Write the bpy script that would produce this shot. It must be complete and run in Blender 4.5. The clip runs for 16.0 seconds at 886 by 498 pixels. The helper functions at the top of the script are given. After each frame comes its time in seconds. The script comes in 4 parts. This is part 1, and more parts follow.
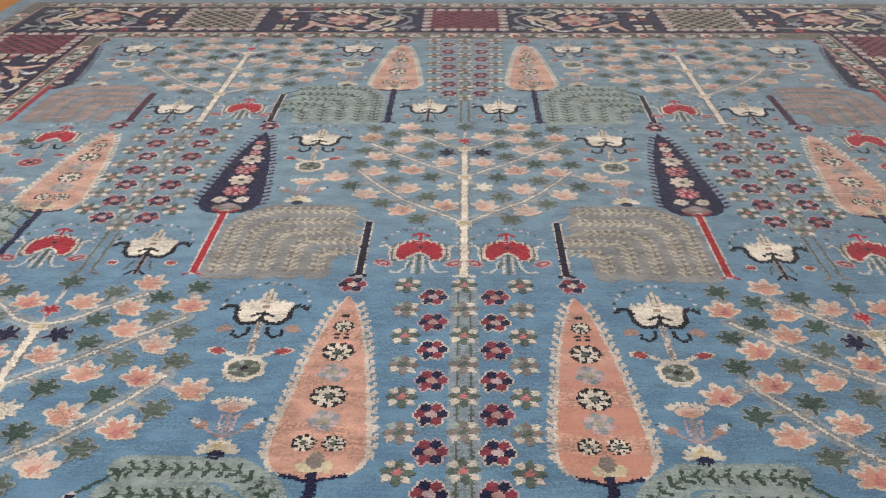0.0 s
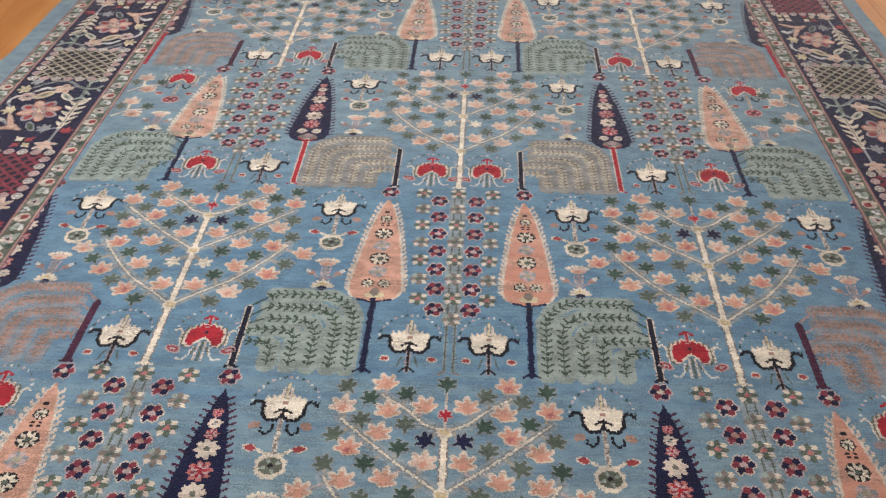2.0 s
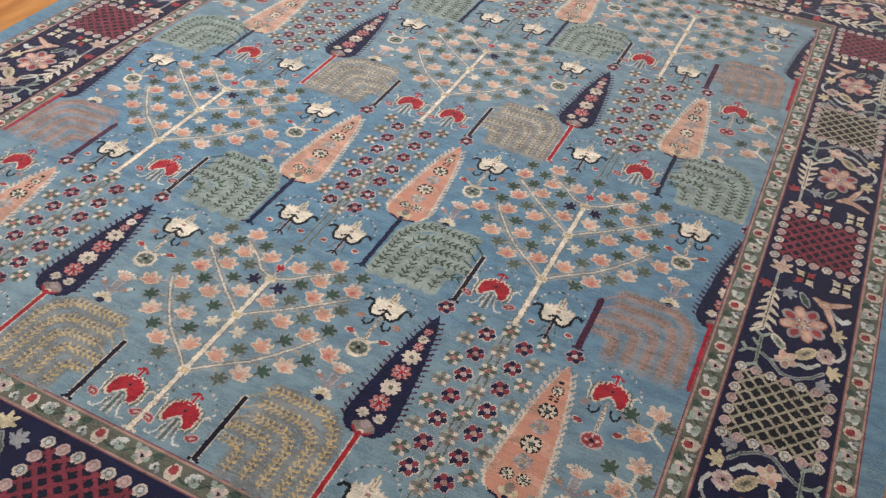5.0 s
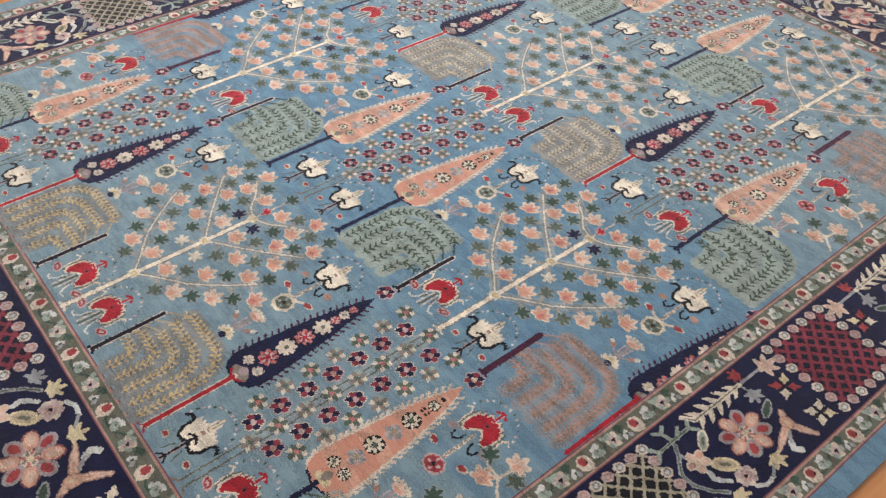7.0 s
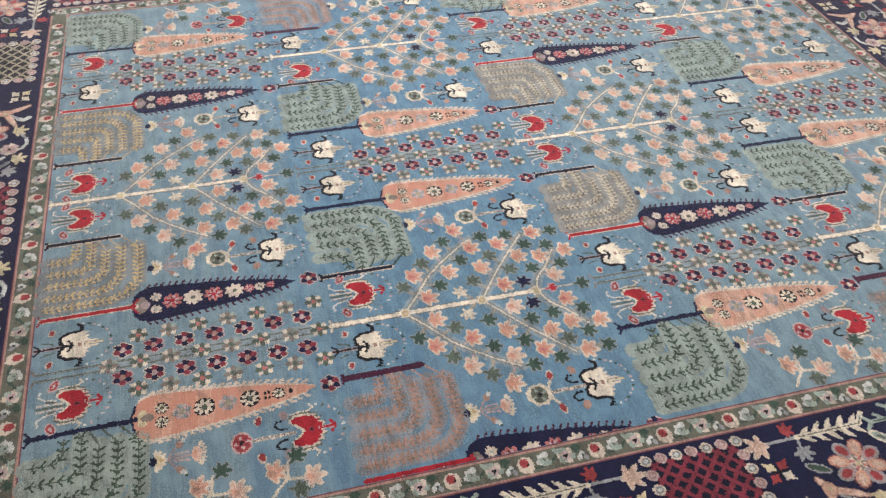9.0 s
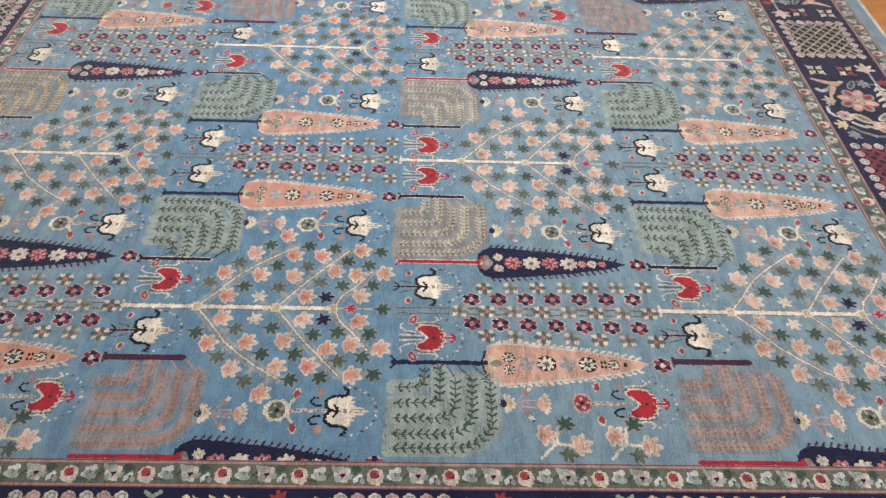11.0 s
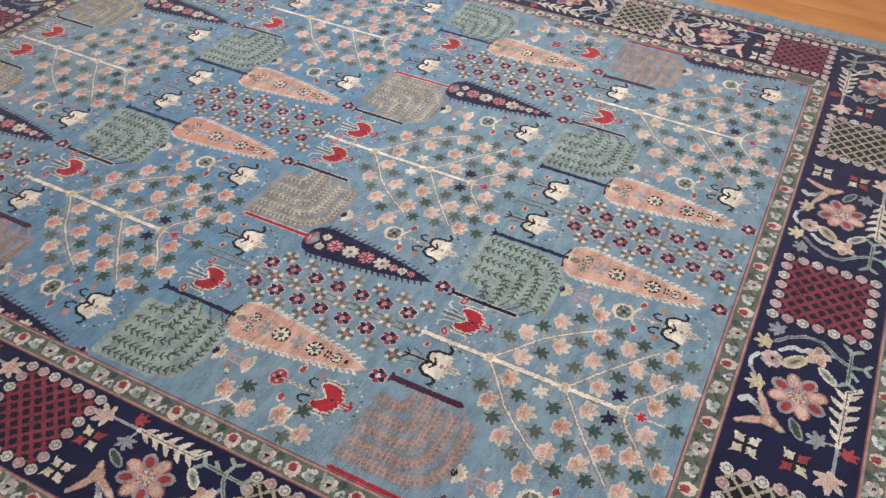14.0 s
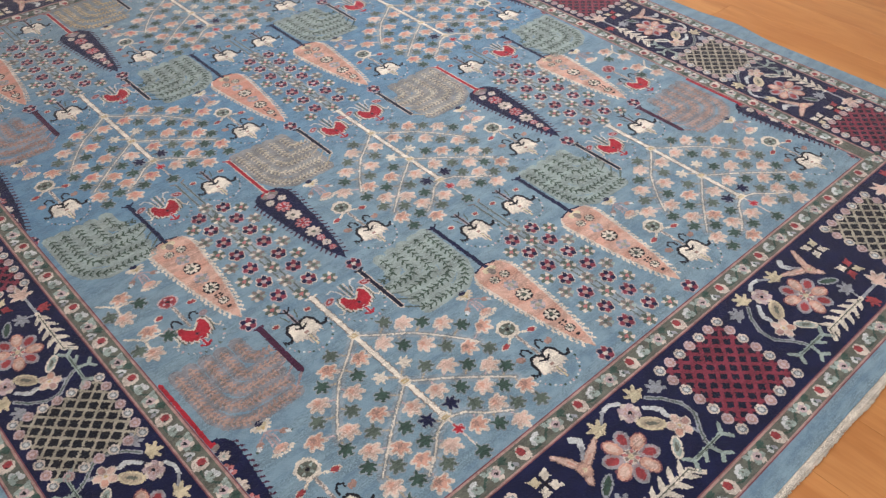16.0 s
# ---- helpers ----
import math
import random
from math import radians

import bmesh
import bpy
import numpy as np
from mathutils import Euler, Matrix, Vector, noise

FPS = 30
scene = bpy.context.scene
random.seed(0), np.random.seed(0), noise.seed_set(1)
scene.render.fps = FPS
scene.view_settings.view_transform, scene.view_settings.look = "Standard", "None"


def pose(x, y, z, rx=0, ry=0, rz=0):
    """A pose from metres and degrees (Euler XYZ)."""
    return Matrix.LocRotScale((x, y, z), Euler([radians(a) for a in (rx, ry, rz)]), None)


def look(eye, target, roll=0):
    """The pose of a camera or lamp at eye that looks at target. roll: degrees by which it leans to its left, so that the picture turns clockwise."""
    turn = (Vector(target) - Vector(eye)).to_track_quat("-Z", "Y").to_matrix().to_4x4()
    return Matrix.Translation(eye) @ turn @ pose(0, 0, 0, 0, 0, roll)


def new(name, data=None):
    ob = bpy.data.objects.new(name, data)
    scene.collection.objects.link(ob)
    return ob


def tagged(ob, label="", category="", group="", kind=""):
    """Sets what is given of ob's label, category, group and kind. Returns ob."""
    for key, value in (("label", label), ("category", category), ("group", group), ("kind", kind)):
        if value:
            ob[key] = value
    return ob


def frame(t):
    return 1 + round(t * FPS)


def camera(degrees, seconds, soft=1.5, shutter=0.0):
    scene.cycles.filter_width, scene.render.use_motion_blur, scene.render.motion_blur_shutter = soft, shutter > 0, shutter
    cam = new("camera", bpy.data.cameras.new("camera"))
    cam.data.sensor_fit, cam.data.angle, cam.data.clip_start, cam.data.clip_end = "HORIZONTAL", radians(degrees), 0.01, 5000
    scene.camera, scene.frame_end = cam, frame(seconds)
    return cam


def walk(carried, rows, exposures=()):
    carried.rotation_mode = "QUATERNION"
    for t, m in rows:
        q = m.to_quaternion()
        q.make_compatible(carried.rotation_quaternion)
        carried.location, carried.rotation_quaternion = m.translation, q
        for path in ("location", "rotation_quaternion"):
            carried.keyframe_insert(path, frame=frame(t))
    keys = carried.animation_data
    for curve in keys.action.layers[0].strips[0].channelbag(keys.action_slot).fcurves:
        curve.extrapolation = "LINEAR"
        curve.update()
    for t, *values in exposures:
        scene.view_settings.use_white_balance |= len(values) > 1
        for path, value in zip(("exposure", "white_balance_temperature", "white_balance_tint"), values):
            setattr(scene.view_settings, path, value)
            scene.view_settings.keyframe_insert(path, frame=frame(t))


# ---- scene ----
cam = camera(55.4, 16.0, soft=1.2)
PATH = [
    (0, (-0.004, 0.15, 0.7195), (-0.049, 1.872, -0.2955), -0.3),
    (0.5, (-0.026, -0.02, 0.8775), (-0.065, 1.644, -0.2315), -0.5),
    (1, (-0.023, -0.186, 1.059), (-0.061, 1.417, -0.1365), -0.6),
    (1.5, (0.018, -0.335, 1.172), (-0.035, 1.232, -0.0695), -0.6),
    (2, (0.047, -0.499, 1.267), (-0.03, 1.041, -0.0055), -0.1),
    (2.5, (0.086, -0.636, 1.371), (-0.026, 0.873, 0.0635), 0.5),
    (3, (0.22, -0.694, 1.406), (0.023, 0.785, 0.0745), 2),
    (3.5, (0.393, -0.737, 1.43), (0.055, 0.729, 0.1125), 1.3),
    (4, (0.594, -0.75, 1.456), (0.187, 0.692, 0.1315), 2.2),
    (4.5, (0.79, -0.689, 1.452), (0.296, 0.717, 0.1185), 3.2),
    (5, (0.969, -0.66, 1.446), (0.359, 0.691, 0.1035), 3.1),
    (5.2, (1.042, -0.645, 1.456), (0.382, 0.681, 0.1135), 3.1),
    (7.3, (1.587, -0.065, 1.472), (0.445, 0.789, 0.0695), 2.4),
    (7.5, (1.629, 0.004, 1.468), (0.455, 0.807, 0.0615), 2.6),
    (8, (1.743, 0.139, 1.47), (0.478, 0.817, 0.0765), 3.1),
    (8.5, (1.806, 0.305, 1.482), (0.467, 0.848, 0.0995), 2.3),
    (9, (1.857, 0.516, 1.464), (0.466, 0.923, 0.0865), 2.2),
    (9.5, (1.931, 0.718, 1.47), (0.535, 1.098, 0.0895), 4.2),
    (9.7, (1.946, 0.795, 1.48), (0.541, 1.148, 0.1015), 4),
    (11.8, (1.919, 1.629, 1.498), (0.476, 1.503, 0.1185), 2.9),
    (12, (1.926, 1.701, 1.494), (0.485, 1.532, 0.1165), 3),
    (12.5, (1.938, 1.91, 1.506), (0.511, 1.617, 0.1355), 2.8),
    (13, (1.886, 2.118, 1.519), (0.482, 1.716, 0.1525), 0.8),
    (13.5, (1.815, 2.331, 1.51), (0.444, 1.809, 0.1505), 1.8),
    (14, (1.763, 2.524, 1.506), (0.433, 1.886, 0.1555), 1.8),
    (14.5, (1.653, 2.699, 1.516), (0.381, 1.943, 0.1715), 1.6),
    (15, (1.55, 2.851, 1.494), (0.352, 1.976, 0.1525), 2.5),
    (15.5, (1.489, 3.04, 1.502), (0.379, 2.05, 0.1655), 2.4),
    (16, (1.353, 3.207, 1.508), (0.327, 2.125, 0.1735), 1.1),
]
EXPOSURE = [(0, 0.0, 6280, 10), (1.5, 0.04, 6370, 11), (3.5, 0.12, 6440, 10), (5, 0.17, 6390, 9), (8.5, 0.38, 6310, 9), (12, 0.28, 6190, 10), (16, 0.19, 6080, 12)]
walk(cam, [(t, look(eye, target, roll)) for t, eye, target, roll in PATH], EXPOSURE)

# ---- light: a closed room with ceiling panels, walls and panels out of view ----
world = bpy.data.worlds.new("room_world")
scene.world = world
world.use_nodes = True
world.node_tree.nodes["Background"].inputs[0].default_value = (0.9, 0.95, 1.0, 1)
world.node_tree.nodes["Background"].inputs[1].default_value = 0.05
# first panel: over the rug's brightest part; the other two are added fill
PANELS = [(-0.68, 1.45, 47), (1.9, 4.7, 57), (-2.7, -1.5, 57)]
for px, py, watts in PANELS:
    la = bpy.data.lights.new("unseen_lamp", "AREA")
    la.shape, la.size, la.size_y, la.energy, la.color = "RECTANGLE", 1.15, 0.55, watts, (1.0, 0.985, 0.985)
    new("unseen_lamp", la).matrix_world = pose(px, py, 2.655)

# ---- materials ----
def srgb(r, g, b):
    f = lambda c: ((c / 255 + 0.055) / 1.055) ** 2.4 if c > 10 else c / 255 / 12.92
    return (f(r), f(g), f(b), 1)


class Nodes:
    """A small helper round a material's node tree."""
    def __init__(self, name):
        self.mat = bpy.data.materials.new(name)
        self.mat.use_nodes = True
        self.tree = self.mat.node_tree
        self.bsdf = self.tree.nodes["Principled BSDF"]

    def add(self, kind, **settings):
        n = self.tree.nodes.new(kind)
        for key, value in settings.items():
            if key in n.inputs:
                n.inputs[key].default_value = value
        return n

    def link(self, a, out, b, inp):
        self.tree.links.new(a.outputs[out], b.inputs[inp])

    def mix(self, fac, a, b, blend="MIX"):
        n = self.tree.nodes.new("ShaderNodeMix")
        n.data_type, n.blend_type = "RGBA", blend
        for sock, v in ((n.inputs[0], fac), (n.inputs[6], a), (n.inputs[7], b)):
            if isinstance(v, tuple) and hasattr(v[0], "outputs"):
                self.tree.links.new(v[0].outputs[v[1]], sock)
            else:
                sock.default_value = v
        return n

    def ramp(self, src, out, lo, hi, a=0.0, b=1.0):
        n = self.tree.nodes.new("ShaderNodeMapRange")
        self.tree.links.new(src.outputs[out], n.inputs[0])
        for i, v in enumerate((lo, hi, a, b)):
            n.inputs[i + 1].default_value = v
        return n


def stretched(nd, sx, sy, sz, scale, detail=3.0, rough=0.55):
    """Noise over the world place, stretched by the three factors."""
    pos = nd.add("ShaderNodeNewGeometry")
    mp = nd.add("ShaderNodeMapping")
    mp.inputs["Scale"].default_value = (sx, sy, sz)
    nd.link(pos, "Position", mp, 0)
    nz = nd.add("ShaderNodeTexNoise", Scale=scale, Detail=detail, Roughness=rough)
    nd.link(mp, 0, nz, "Vector")
    return nz


def wool(name, col, vary=0.46, streak=0.25, tint=None, band=None):
    """Knotted wool pile: tufts, weft rows and slow dye changes (abrash)."""
    nd = Nodes(name)
    dark = tuple(c * (1 - vary) for c in col[:3]) + (1,)
    light = tuple(min(1, c * (1 + vary)) for c in col[:3]) + (1,)
    tuft = stretched(nd, 1, 1.25, 1, 330, 2.0, 0.6)
    base = nd.mix((nd.ramp(tuft, 0, 0.40, 0.60), 0), dark, light)
    weft = stretched(nd, 0.09, 1, 1, 260, 2.0)
    base = nd.mix((nd.ramp(weft, 0, 0.42, 0.60, 0.0, 0.6), 0), (base, 2), dark)
    rows = stretched(nd, 0.5, 6.0, 1, 5.5, 4.0, 0.6)
    second = tint or tuple(c * (1 - streak) for c in col[:3]) + (1,)
    base = nd.mix((nd.ramp(rows, 0, 0.42, 0.62, 0.0, 0.6), 0), (base, 2), second)
    patch = stretched(nd, 1, 1.7, 1, 17, 5.0, 0.62)
    base = nd.mix((nd.ramp(patch, 0, 0.43, 0.62, 0.0, 0.6), 0), (base, 2), light)
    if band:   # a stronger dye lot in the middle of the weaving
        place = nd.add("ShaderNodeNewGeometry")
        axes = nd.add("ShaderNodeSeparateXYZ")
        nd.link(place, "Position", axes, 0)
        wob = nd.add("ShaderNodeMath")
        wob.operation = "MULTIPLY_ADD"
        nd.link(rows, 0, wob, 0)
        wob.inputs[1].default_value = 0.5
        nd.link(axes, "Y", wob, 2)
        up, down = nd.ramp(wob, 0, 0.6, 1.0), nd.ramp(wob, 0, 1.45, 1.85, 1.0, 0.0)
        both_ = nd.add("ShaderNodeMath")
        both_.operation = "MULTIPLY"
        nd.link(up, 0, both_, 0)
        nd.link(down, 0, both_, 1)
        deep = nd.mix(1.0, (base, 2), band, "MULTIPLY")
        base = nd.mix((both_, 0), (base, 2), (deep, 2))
    worn = stretched(nd, 1, 1.3, 1, 4.0, 3.0)
    base = nd.mix((nd.ramp(worn, 0, 0.42, 0.66, 0.0, 0.07), 0), (base, 2), tuple(c * 0.8 + 0.03 for c in col[:3]) + (1,))
    nd.link(base, 2, nd.bsdf, "Base Color")
    nd.bsdf.inputs["Roughness"].default_value = 0.8
    nd.bsdf.inputs["Specular IOR Level"].default_value = 0.15
    nd.bsdf.inputs["Sheen Weight"].default_value = 0.4
    nd.bsdf.inputs["Sheen Roughness"].default_value = 0.4
    nd.bsdf.inputs["Sheen Tint"].default_value = (0.92, 0.95, 1.0, 1)
    bump = nd.add("ShaderNodeBump", Strength=0.8, Distance=0.002)
    nd.link(tuft, 0, bump, "Height")
    nd.link(bump, 0, nd.bsdf, "Normal")
    return nd.mat


PAL = {
    "blue": srgb(116, 140, 151), "navy": srgb(19, 23, 55), "cream": srgb(198, 191, 175), "black": srgb(17, 19, 28),
    "red": srgb(152, 34, 47), "maroon": srgb(117, 49, 63), "rose": srgb(168, 106, 104), "peach": srgb(186, 145, 127),
    "salmon": srgb(185, 134, 116), "pale": srgb(190, 180, 167), "green": srgb(56, 77, 68), "sage": srgb(140, 154, 146),
    "moss": srgb(82, 94, 84), "grey": srgb(140, 144, 148), "taupe": srgb(122, 114, 108), "gold": srgb(180, 160, 116),
    "yellow": srgb(188, 178, 148), "purple": srgb(66, 30, 54), "olive": srgb(94, 97, 87),
    "apricot": srgb(192, 167, 152), "mauve": srgb(148, 134, 136), "ivory": srgb(210, 203, 187), "mist": srgb(135, 148, 143), "reed": srgb(56, 74, 62), "fog": srgb(129, 138, 142),
    "husk": srgb(124, 131, 138), "ash": srgb(124, 126, 129), "cloud": srgb(184, 188, 186), "ink": srgb(14, 18, 38), "crimson": srgb(142, 60, 63), "dawn": srgb(156, 131, 120), "melon": srgb(186, 152, 135), "veil": srgb(128, 144, 152), "sand": srgb(152, 147, 130), "stone": srgb(128, 129, 127), "straw": srgb(176, 167, 147), "bark": srgb(106, 101, 96), "clay": srgb(150, 122, 111), "haze": srgb(172, 154, 154), "dun": srgb(160, 149, 128), "slate": srgb(120, 127, 129), "wine": srgb(114, 72, 78), "blush": srgb(156, 127, 119),
}
CODE = {n: i + 1 for i, n in enumerate(PAL)}
WOOL = {n: wool("wool_" + n, c) for n, c in PAL.items() if n != "blue"}
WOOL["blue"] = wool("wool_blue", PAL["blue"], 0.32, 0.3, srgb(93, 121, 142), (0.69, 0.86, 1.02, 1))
WOOL["salmon"] = wool("wool_salmon", PAL["salmon"], 0.18, 0.2, srgb(194, 150, 133))


def paint_material(name, col, rough=0.7):
    nd = Nodes(name)
    nz = stretched(nd, 1, 1, 1, 9, 4)
    dark = tuple(c * 0.92 for c in col[:3]) + (1,)
    nd.link(nd.mix((nd.ramp(nz, 0, 0.3, 0.7), 0), dark, col), 2, nd.bsdf, "Base Color")
    nd.bsdf.inputs["Roughness"].default_value = rough
    fine = stretched(nd, 1, 1, 1, 160, 2)
    bump = nd.add("ShaderNodeBump", Strength=0.15, Distance=0.002)
    nd.link(fine, 0, bump, "Height")
    nd.link(bump, 0, nd.bsdf, "Normal")
    return nd.mat


def plank_material():
    """Honey-coloured laminate: long grain, darker cathedral figure, a few knots; each plank its own tone."""
    nd = Nodes("wood_laminate")
    info = nd.add("ShaderNodeObjectInfo")
    pos = nd.add("ShaderNodeNewGeometry")
    shift = nd.add("ShaderNodeVectorMath")
    shift.operation = "MULTIPLY_ADD"
    nd.link(info, "Random", shift, 0)
    shift.inputs[1].default_value = (7.0, 13.0, 3.0)
    nd.link(pos, "Position", shift, 2)

    def grain(sx, sy, scale, detail):
        mp = nd.add("ShaderNodeMapping")
        mp.inputs["Scale"].default_value = (sx, sy, 1)
        nd.link(shift, 0, mp, 0)
        nz = nd.add("ShaderNodeTexNoise", Scale=scale, Detail=detail, Roughness=0.6)
        nz.inputs["Distortion"].default_value = 0.6
        nd.link(mp, 0, nz, "Vector")
        return nz
    slow, fine = grain(5, 0.9, 2.2, 4), grain(40, 1.6, 2.5, 5)
    base = nd.mix((nd.ramp(slow, 0, 0.32, 0.68), 0), srgb(166, 110, 60), srgb(200, 146, 88))
    base = nd.mix((nd.ramp(fine, 0, 0.4, 0.72, 0, 0.26), 0), (base, 2), srgb(140, 88, 46))
    tone = nd.mix((nd.ramp(info, "Random", 0, 1, 0, 0.3), 0), (base, 2), srgb(196, 132, 72))
    nd.link(tone, 2, nd.bsdf, "Base Color")
    nd.bsdf.inputs["Roughness"].default_value = 0.38
    nd.bsdf.inputs["Specular IOR Level"].default_value = 0.4
    bump = nd.add("ShaderNodeBump", Strength=0.12, Distance=0.001)
    nd.link(fine, 0, bump, "Height")
    nd.link(bump, 0, nd.bsdf, "Normal")
    return nd.mat


WALL, CEIL, WOOD = paint_material("wall_paint", srgb(226, 224, 218)), paint_material("ceiling_paint", srgb(236, 236, 234)), plank_material()
TRIM, JOINT = paint_material("trim_paint", srgb(236, 234, 228), 0.45), paint_material("joint_dark", srgb(88, 56, 30))
# glow for the faces of the panels, which are never in view
GLOW = Nodes("panel_glow")
GLOW.bsdf.inputs["Emission Color"].default_value, GLOW.bsdf.inputs["Emission Strength"].default_value = (1, 0.98, 0.95, 1), 4.0


# ---- mesh helpers ----
def faces_mesh(name, verts, faces, mats, slots=None):
    me = bpy.data.meshes.new(name)
    me.from_pydata(verts, [], faces)
    for m in mats:
        me.materials.append(m)
    if slots is not None:
        me.polygons.foreach_set("material_index", slots)
    me.update()
    return me


def box_into(verts, faces, x0, x1, y0, y1, z0, z1, bottom=True):
    b = len(verts)
    verts += [(x0, y0, z0), (x1, y0, z0), (x1, y1, z0), (x0, y1, z0), (x0, y0, z1), (x1, y0, z1), (x1, y1, z1), (x0, y1, z1)]
    faces += [(b + 4, b + 5, b + 6, b + 7), (b, b + 1, b + 5, b + 4), (b + 1, b + 2, b + 6, b + 5), (b + 2, b + 3, b + 7, b + 6), (b + 3, b, b + 4, b + 7)]
    if bottom:
        faces.append((b + 3, b + 2, b + 1, b))


def slab(name, mat, boxes, parent=None, label="", category="", kind=""):
    verts, faces = [], []
    for bx in boxes:
        box_into(verts, faces, *bx)
    ob = new(name, faces_mesh(name, verts, faces, [mat]))
    ob.parent = parent
    return tagged(ob, label, category, "", kind)


# ---- the room ----
X0, X1, Y0, Y1, ZC = -4.2, 4.2, -3.4, 5.6, 2.7
slab("wall_west", WALL, [(X0 - 0.15, X0, Y0 - 0.15, Y1 + 0.15, 0, ZC)], kind="structure")
slab("wall_east", WALL, [(X1, X1 + 0.15, Y0 - 0.15, Y1 + 0.15, 0, ZC)], kind="structure")
slab("wall_south", WALL, [(X0, X1, Y0 - 0.15, Y0, 0, ZC)], kind="structure")
slab("wall_north", WALL, [(X0, X1, Y1, Y1 + 0.15, 0, ZC)], kind="structure")
slab("ceiling", CEIL, [(X0 - 0.15, X1 + 0.15, Y0 - 0.15, Y1 + 0.15, ZC, ZC + 0.15)], kind="structure")
slab("baseboard", TRIM, [(X0, X0 + 0.014, Y0, Y1, 0.001, 0.08), (X1 - 0.014, X1, Y0, Y1, 0.001, 0.08),
                         (X0 + 0.014, X1 - 0.014, Y0, Y0 + 0.014, 0.001, 0.08), (X0 + 0.014, X1 - 0.014, Y1 - 0.014, Y1, 0.001, 0.08)], kind="structure")
# housings round those unseen lamps; the outer two are invented
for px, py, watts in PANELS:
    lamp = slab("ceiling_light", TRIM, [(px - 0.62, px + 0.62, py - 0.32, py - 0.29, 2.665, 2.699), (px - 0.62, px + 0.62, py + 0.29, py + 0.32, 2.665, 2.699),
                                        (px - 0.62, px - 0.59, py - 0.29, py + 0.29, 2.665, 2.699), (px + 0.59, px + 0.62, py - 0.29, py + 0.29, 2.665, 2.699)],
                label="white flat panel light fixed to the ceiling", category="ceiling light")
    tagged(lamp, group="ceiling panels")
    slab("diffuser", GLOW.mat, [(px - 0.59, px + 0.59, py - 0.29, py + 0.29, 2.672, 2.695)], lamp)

# ---- the rug's ground ----
KNOT, PILE = 0.0026, 0.010
STRETCH, SHIFT = 1.04, 0.04          # the rug is a little wider on its left half
FX, FY0, FY1 = 0.992, -0.010, 2.542  # the blue field


def wx(x):
    """The woven place of a pattern's x: the left half is a bit wider."""
    return x if x >= 0 else (x * STRETCH if x > -FX else x - SHIFT)


rug = tagged(new("rug"), "large blue knotted wool garden rug, navy border, on wooden floor", "rug")


def ring(name, mat, outer, inner, z=PILE, label=""):
    """A flat frame of pile between two rectangles (x0, x1, y0, y1)."""
    a, b = outer, inner
    boxes = [(a[0], a[1], a[2], b[2], 0.001, z), (a[0], a[1], b[3], a[3], 0.001, z), (a[0], b[0], b[2], b[3], 0.001, z), (b[1], a[1], b[2], b[3], 0.001, z)]
    for bx in boxes:
        slab(name, mat, [bx], rug, label)


def rect(dx, dy0, dy1=None):
    dy1 = dy0 if dy1 is None else dy1
    return (-FX - SHIFT - dx, FX + dx, FY0 - dy0, FY1 + dy1)


def grown(r, d):
    return (r[0] - d, r[1] + d, r[2] - d, r[3] + d)


R0 = rect(0, 0)
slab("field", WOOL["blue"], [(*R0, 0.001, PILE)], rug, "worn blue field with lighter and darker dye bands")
R1 = rect(0.062, 0.062)   # inner guard
R2 = (-1.367, FX + 0.300, FY0 - 0.342, FY1 + 0.342)   # main border
R3 = (-1.424, FX + 0.356, FY0 - 0.400, FY1 + 0.400)   # outer guard
R4 = (-1.488, 1.396, FY0 - 0.448, FY1 + 0.446)   # plain blue edge
for a, b, nm in ((R1, R0, "inner_guard_band"), (R3, R2, "outer_guard_band")):
    ring(nm, WOOL["olive"], grown(a, -0.0075), grown(b, 0.0085), PILE, "mossy green narrow band")
    ring("guard_stripe", WOOL["wine"], grown(b, 0.003), b)
    ring("guard_stripe", WOOL["blush"], grown(b, 0.0085), grown(b, 0.003))
    ring("guard_stripe", WOOL["blush"], grown(a, -0.003), grown(a, -0.0075))
    ring("guard_stripe", WOOL["wine"], a, grown(a, -0.003))
ring("main_border_band", WOOL["navy"], R2, R1, PILE, "dark navy main border")


def edge_band(x0, x1, y0, y1, wave):
    """A side of the plain edge, its outer rim (-1 left, 1 right) a little wavy."""
    n = 90
    verts, faces = [], []
    for k in range(n + 1):
        y = y0 + (y1 - y0) * k / n
        d = (0.016 if wave < 0 else 0.009) * noise.noise((y * 1.7, wave * 3.1, 0)) + 0.004 * noise.noise((y * 7, wave * 5.3, 2)) - (0.030 * math.exp(-((y - 1.79) / 0.11) ** 2) if wave < 0 else 0)
        a, b = (x0 + d, x1) if wave < 0 else (x0, x1 + d)
        verts += [(a, y, 0.001), (b, y, 0.001), (b, y, PILE), (a, y, PILE)]
        if k:
            q = 4 * k
            faces += [(q - 4 + i, q - 4 + (i + 1) % 4, q + (i + 1) % 4, q + i) for i in range(4)]
    faces += [(3, 2, 1, 0), (4 * n, 4 * n + 1, 4 * n + 2, 4 * n + 3)]
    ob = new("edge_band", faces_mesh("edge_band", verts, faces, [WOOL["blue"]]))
    ob.parent = rug
    tagged(ob, "plain blue outer edge")


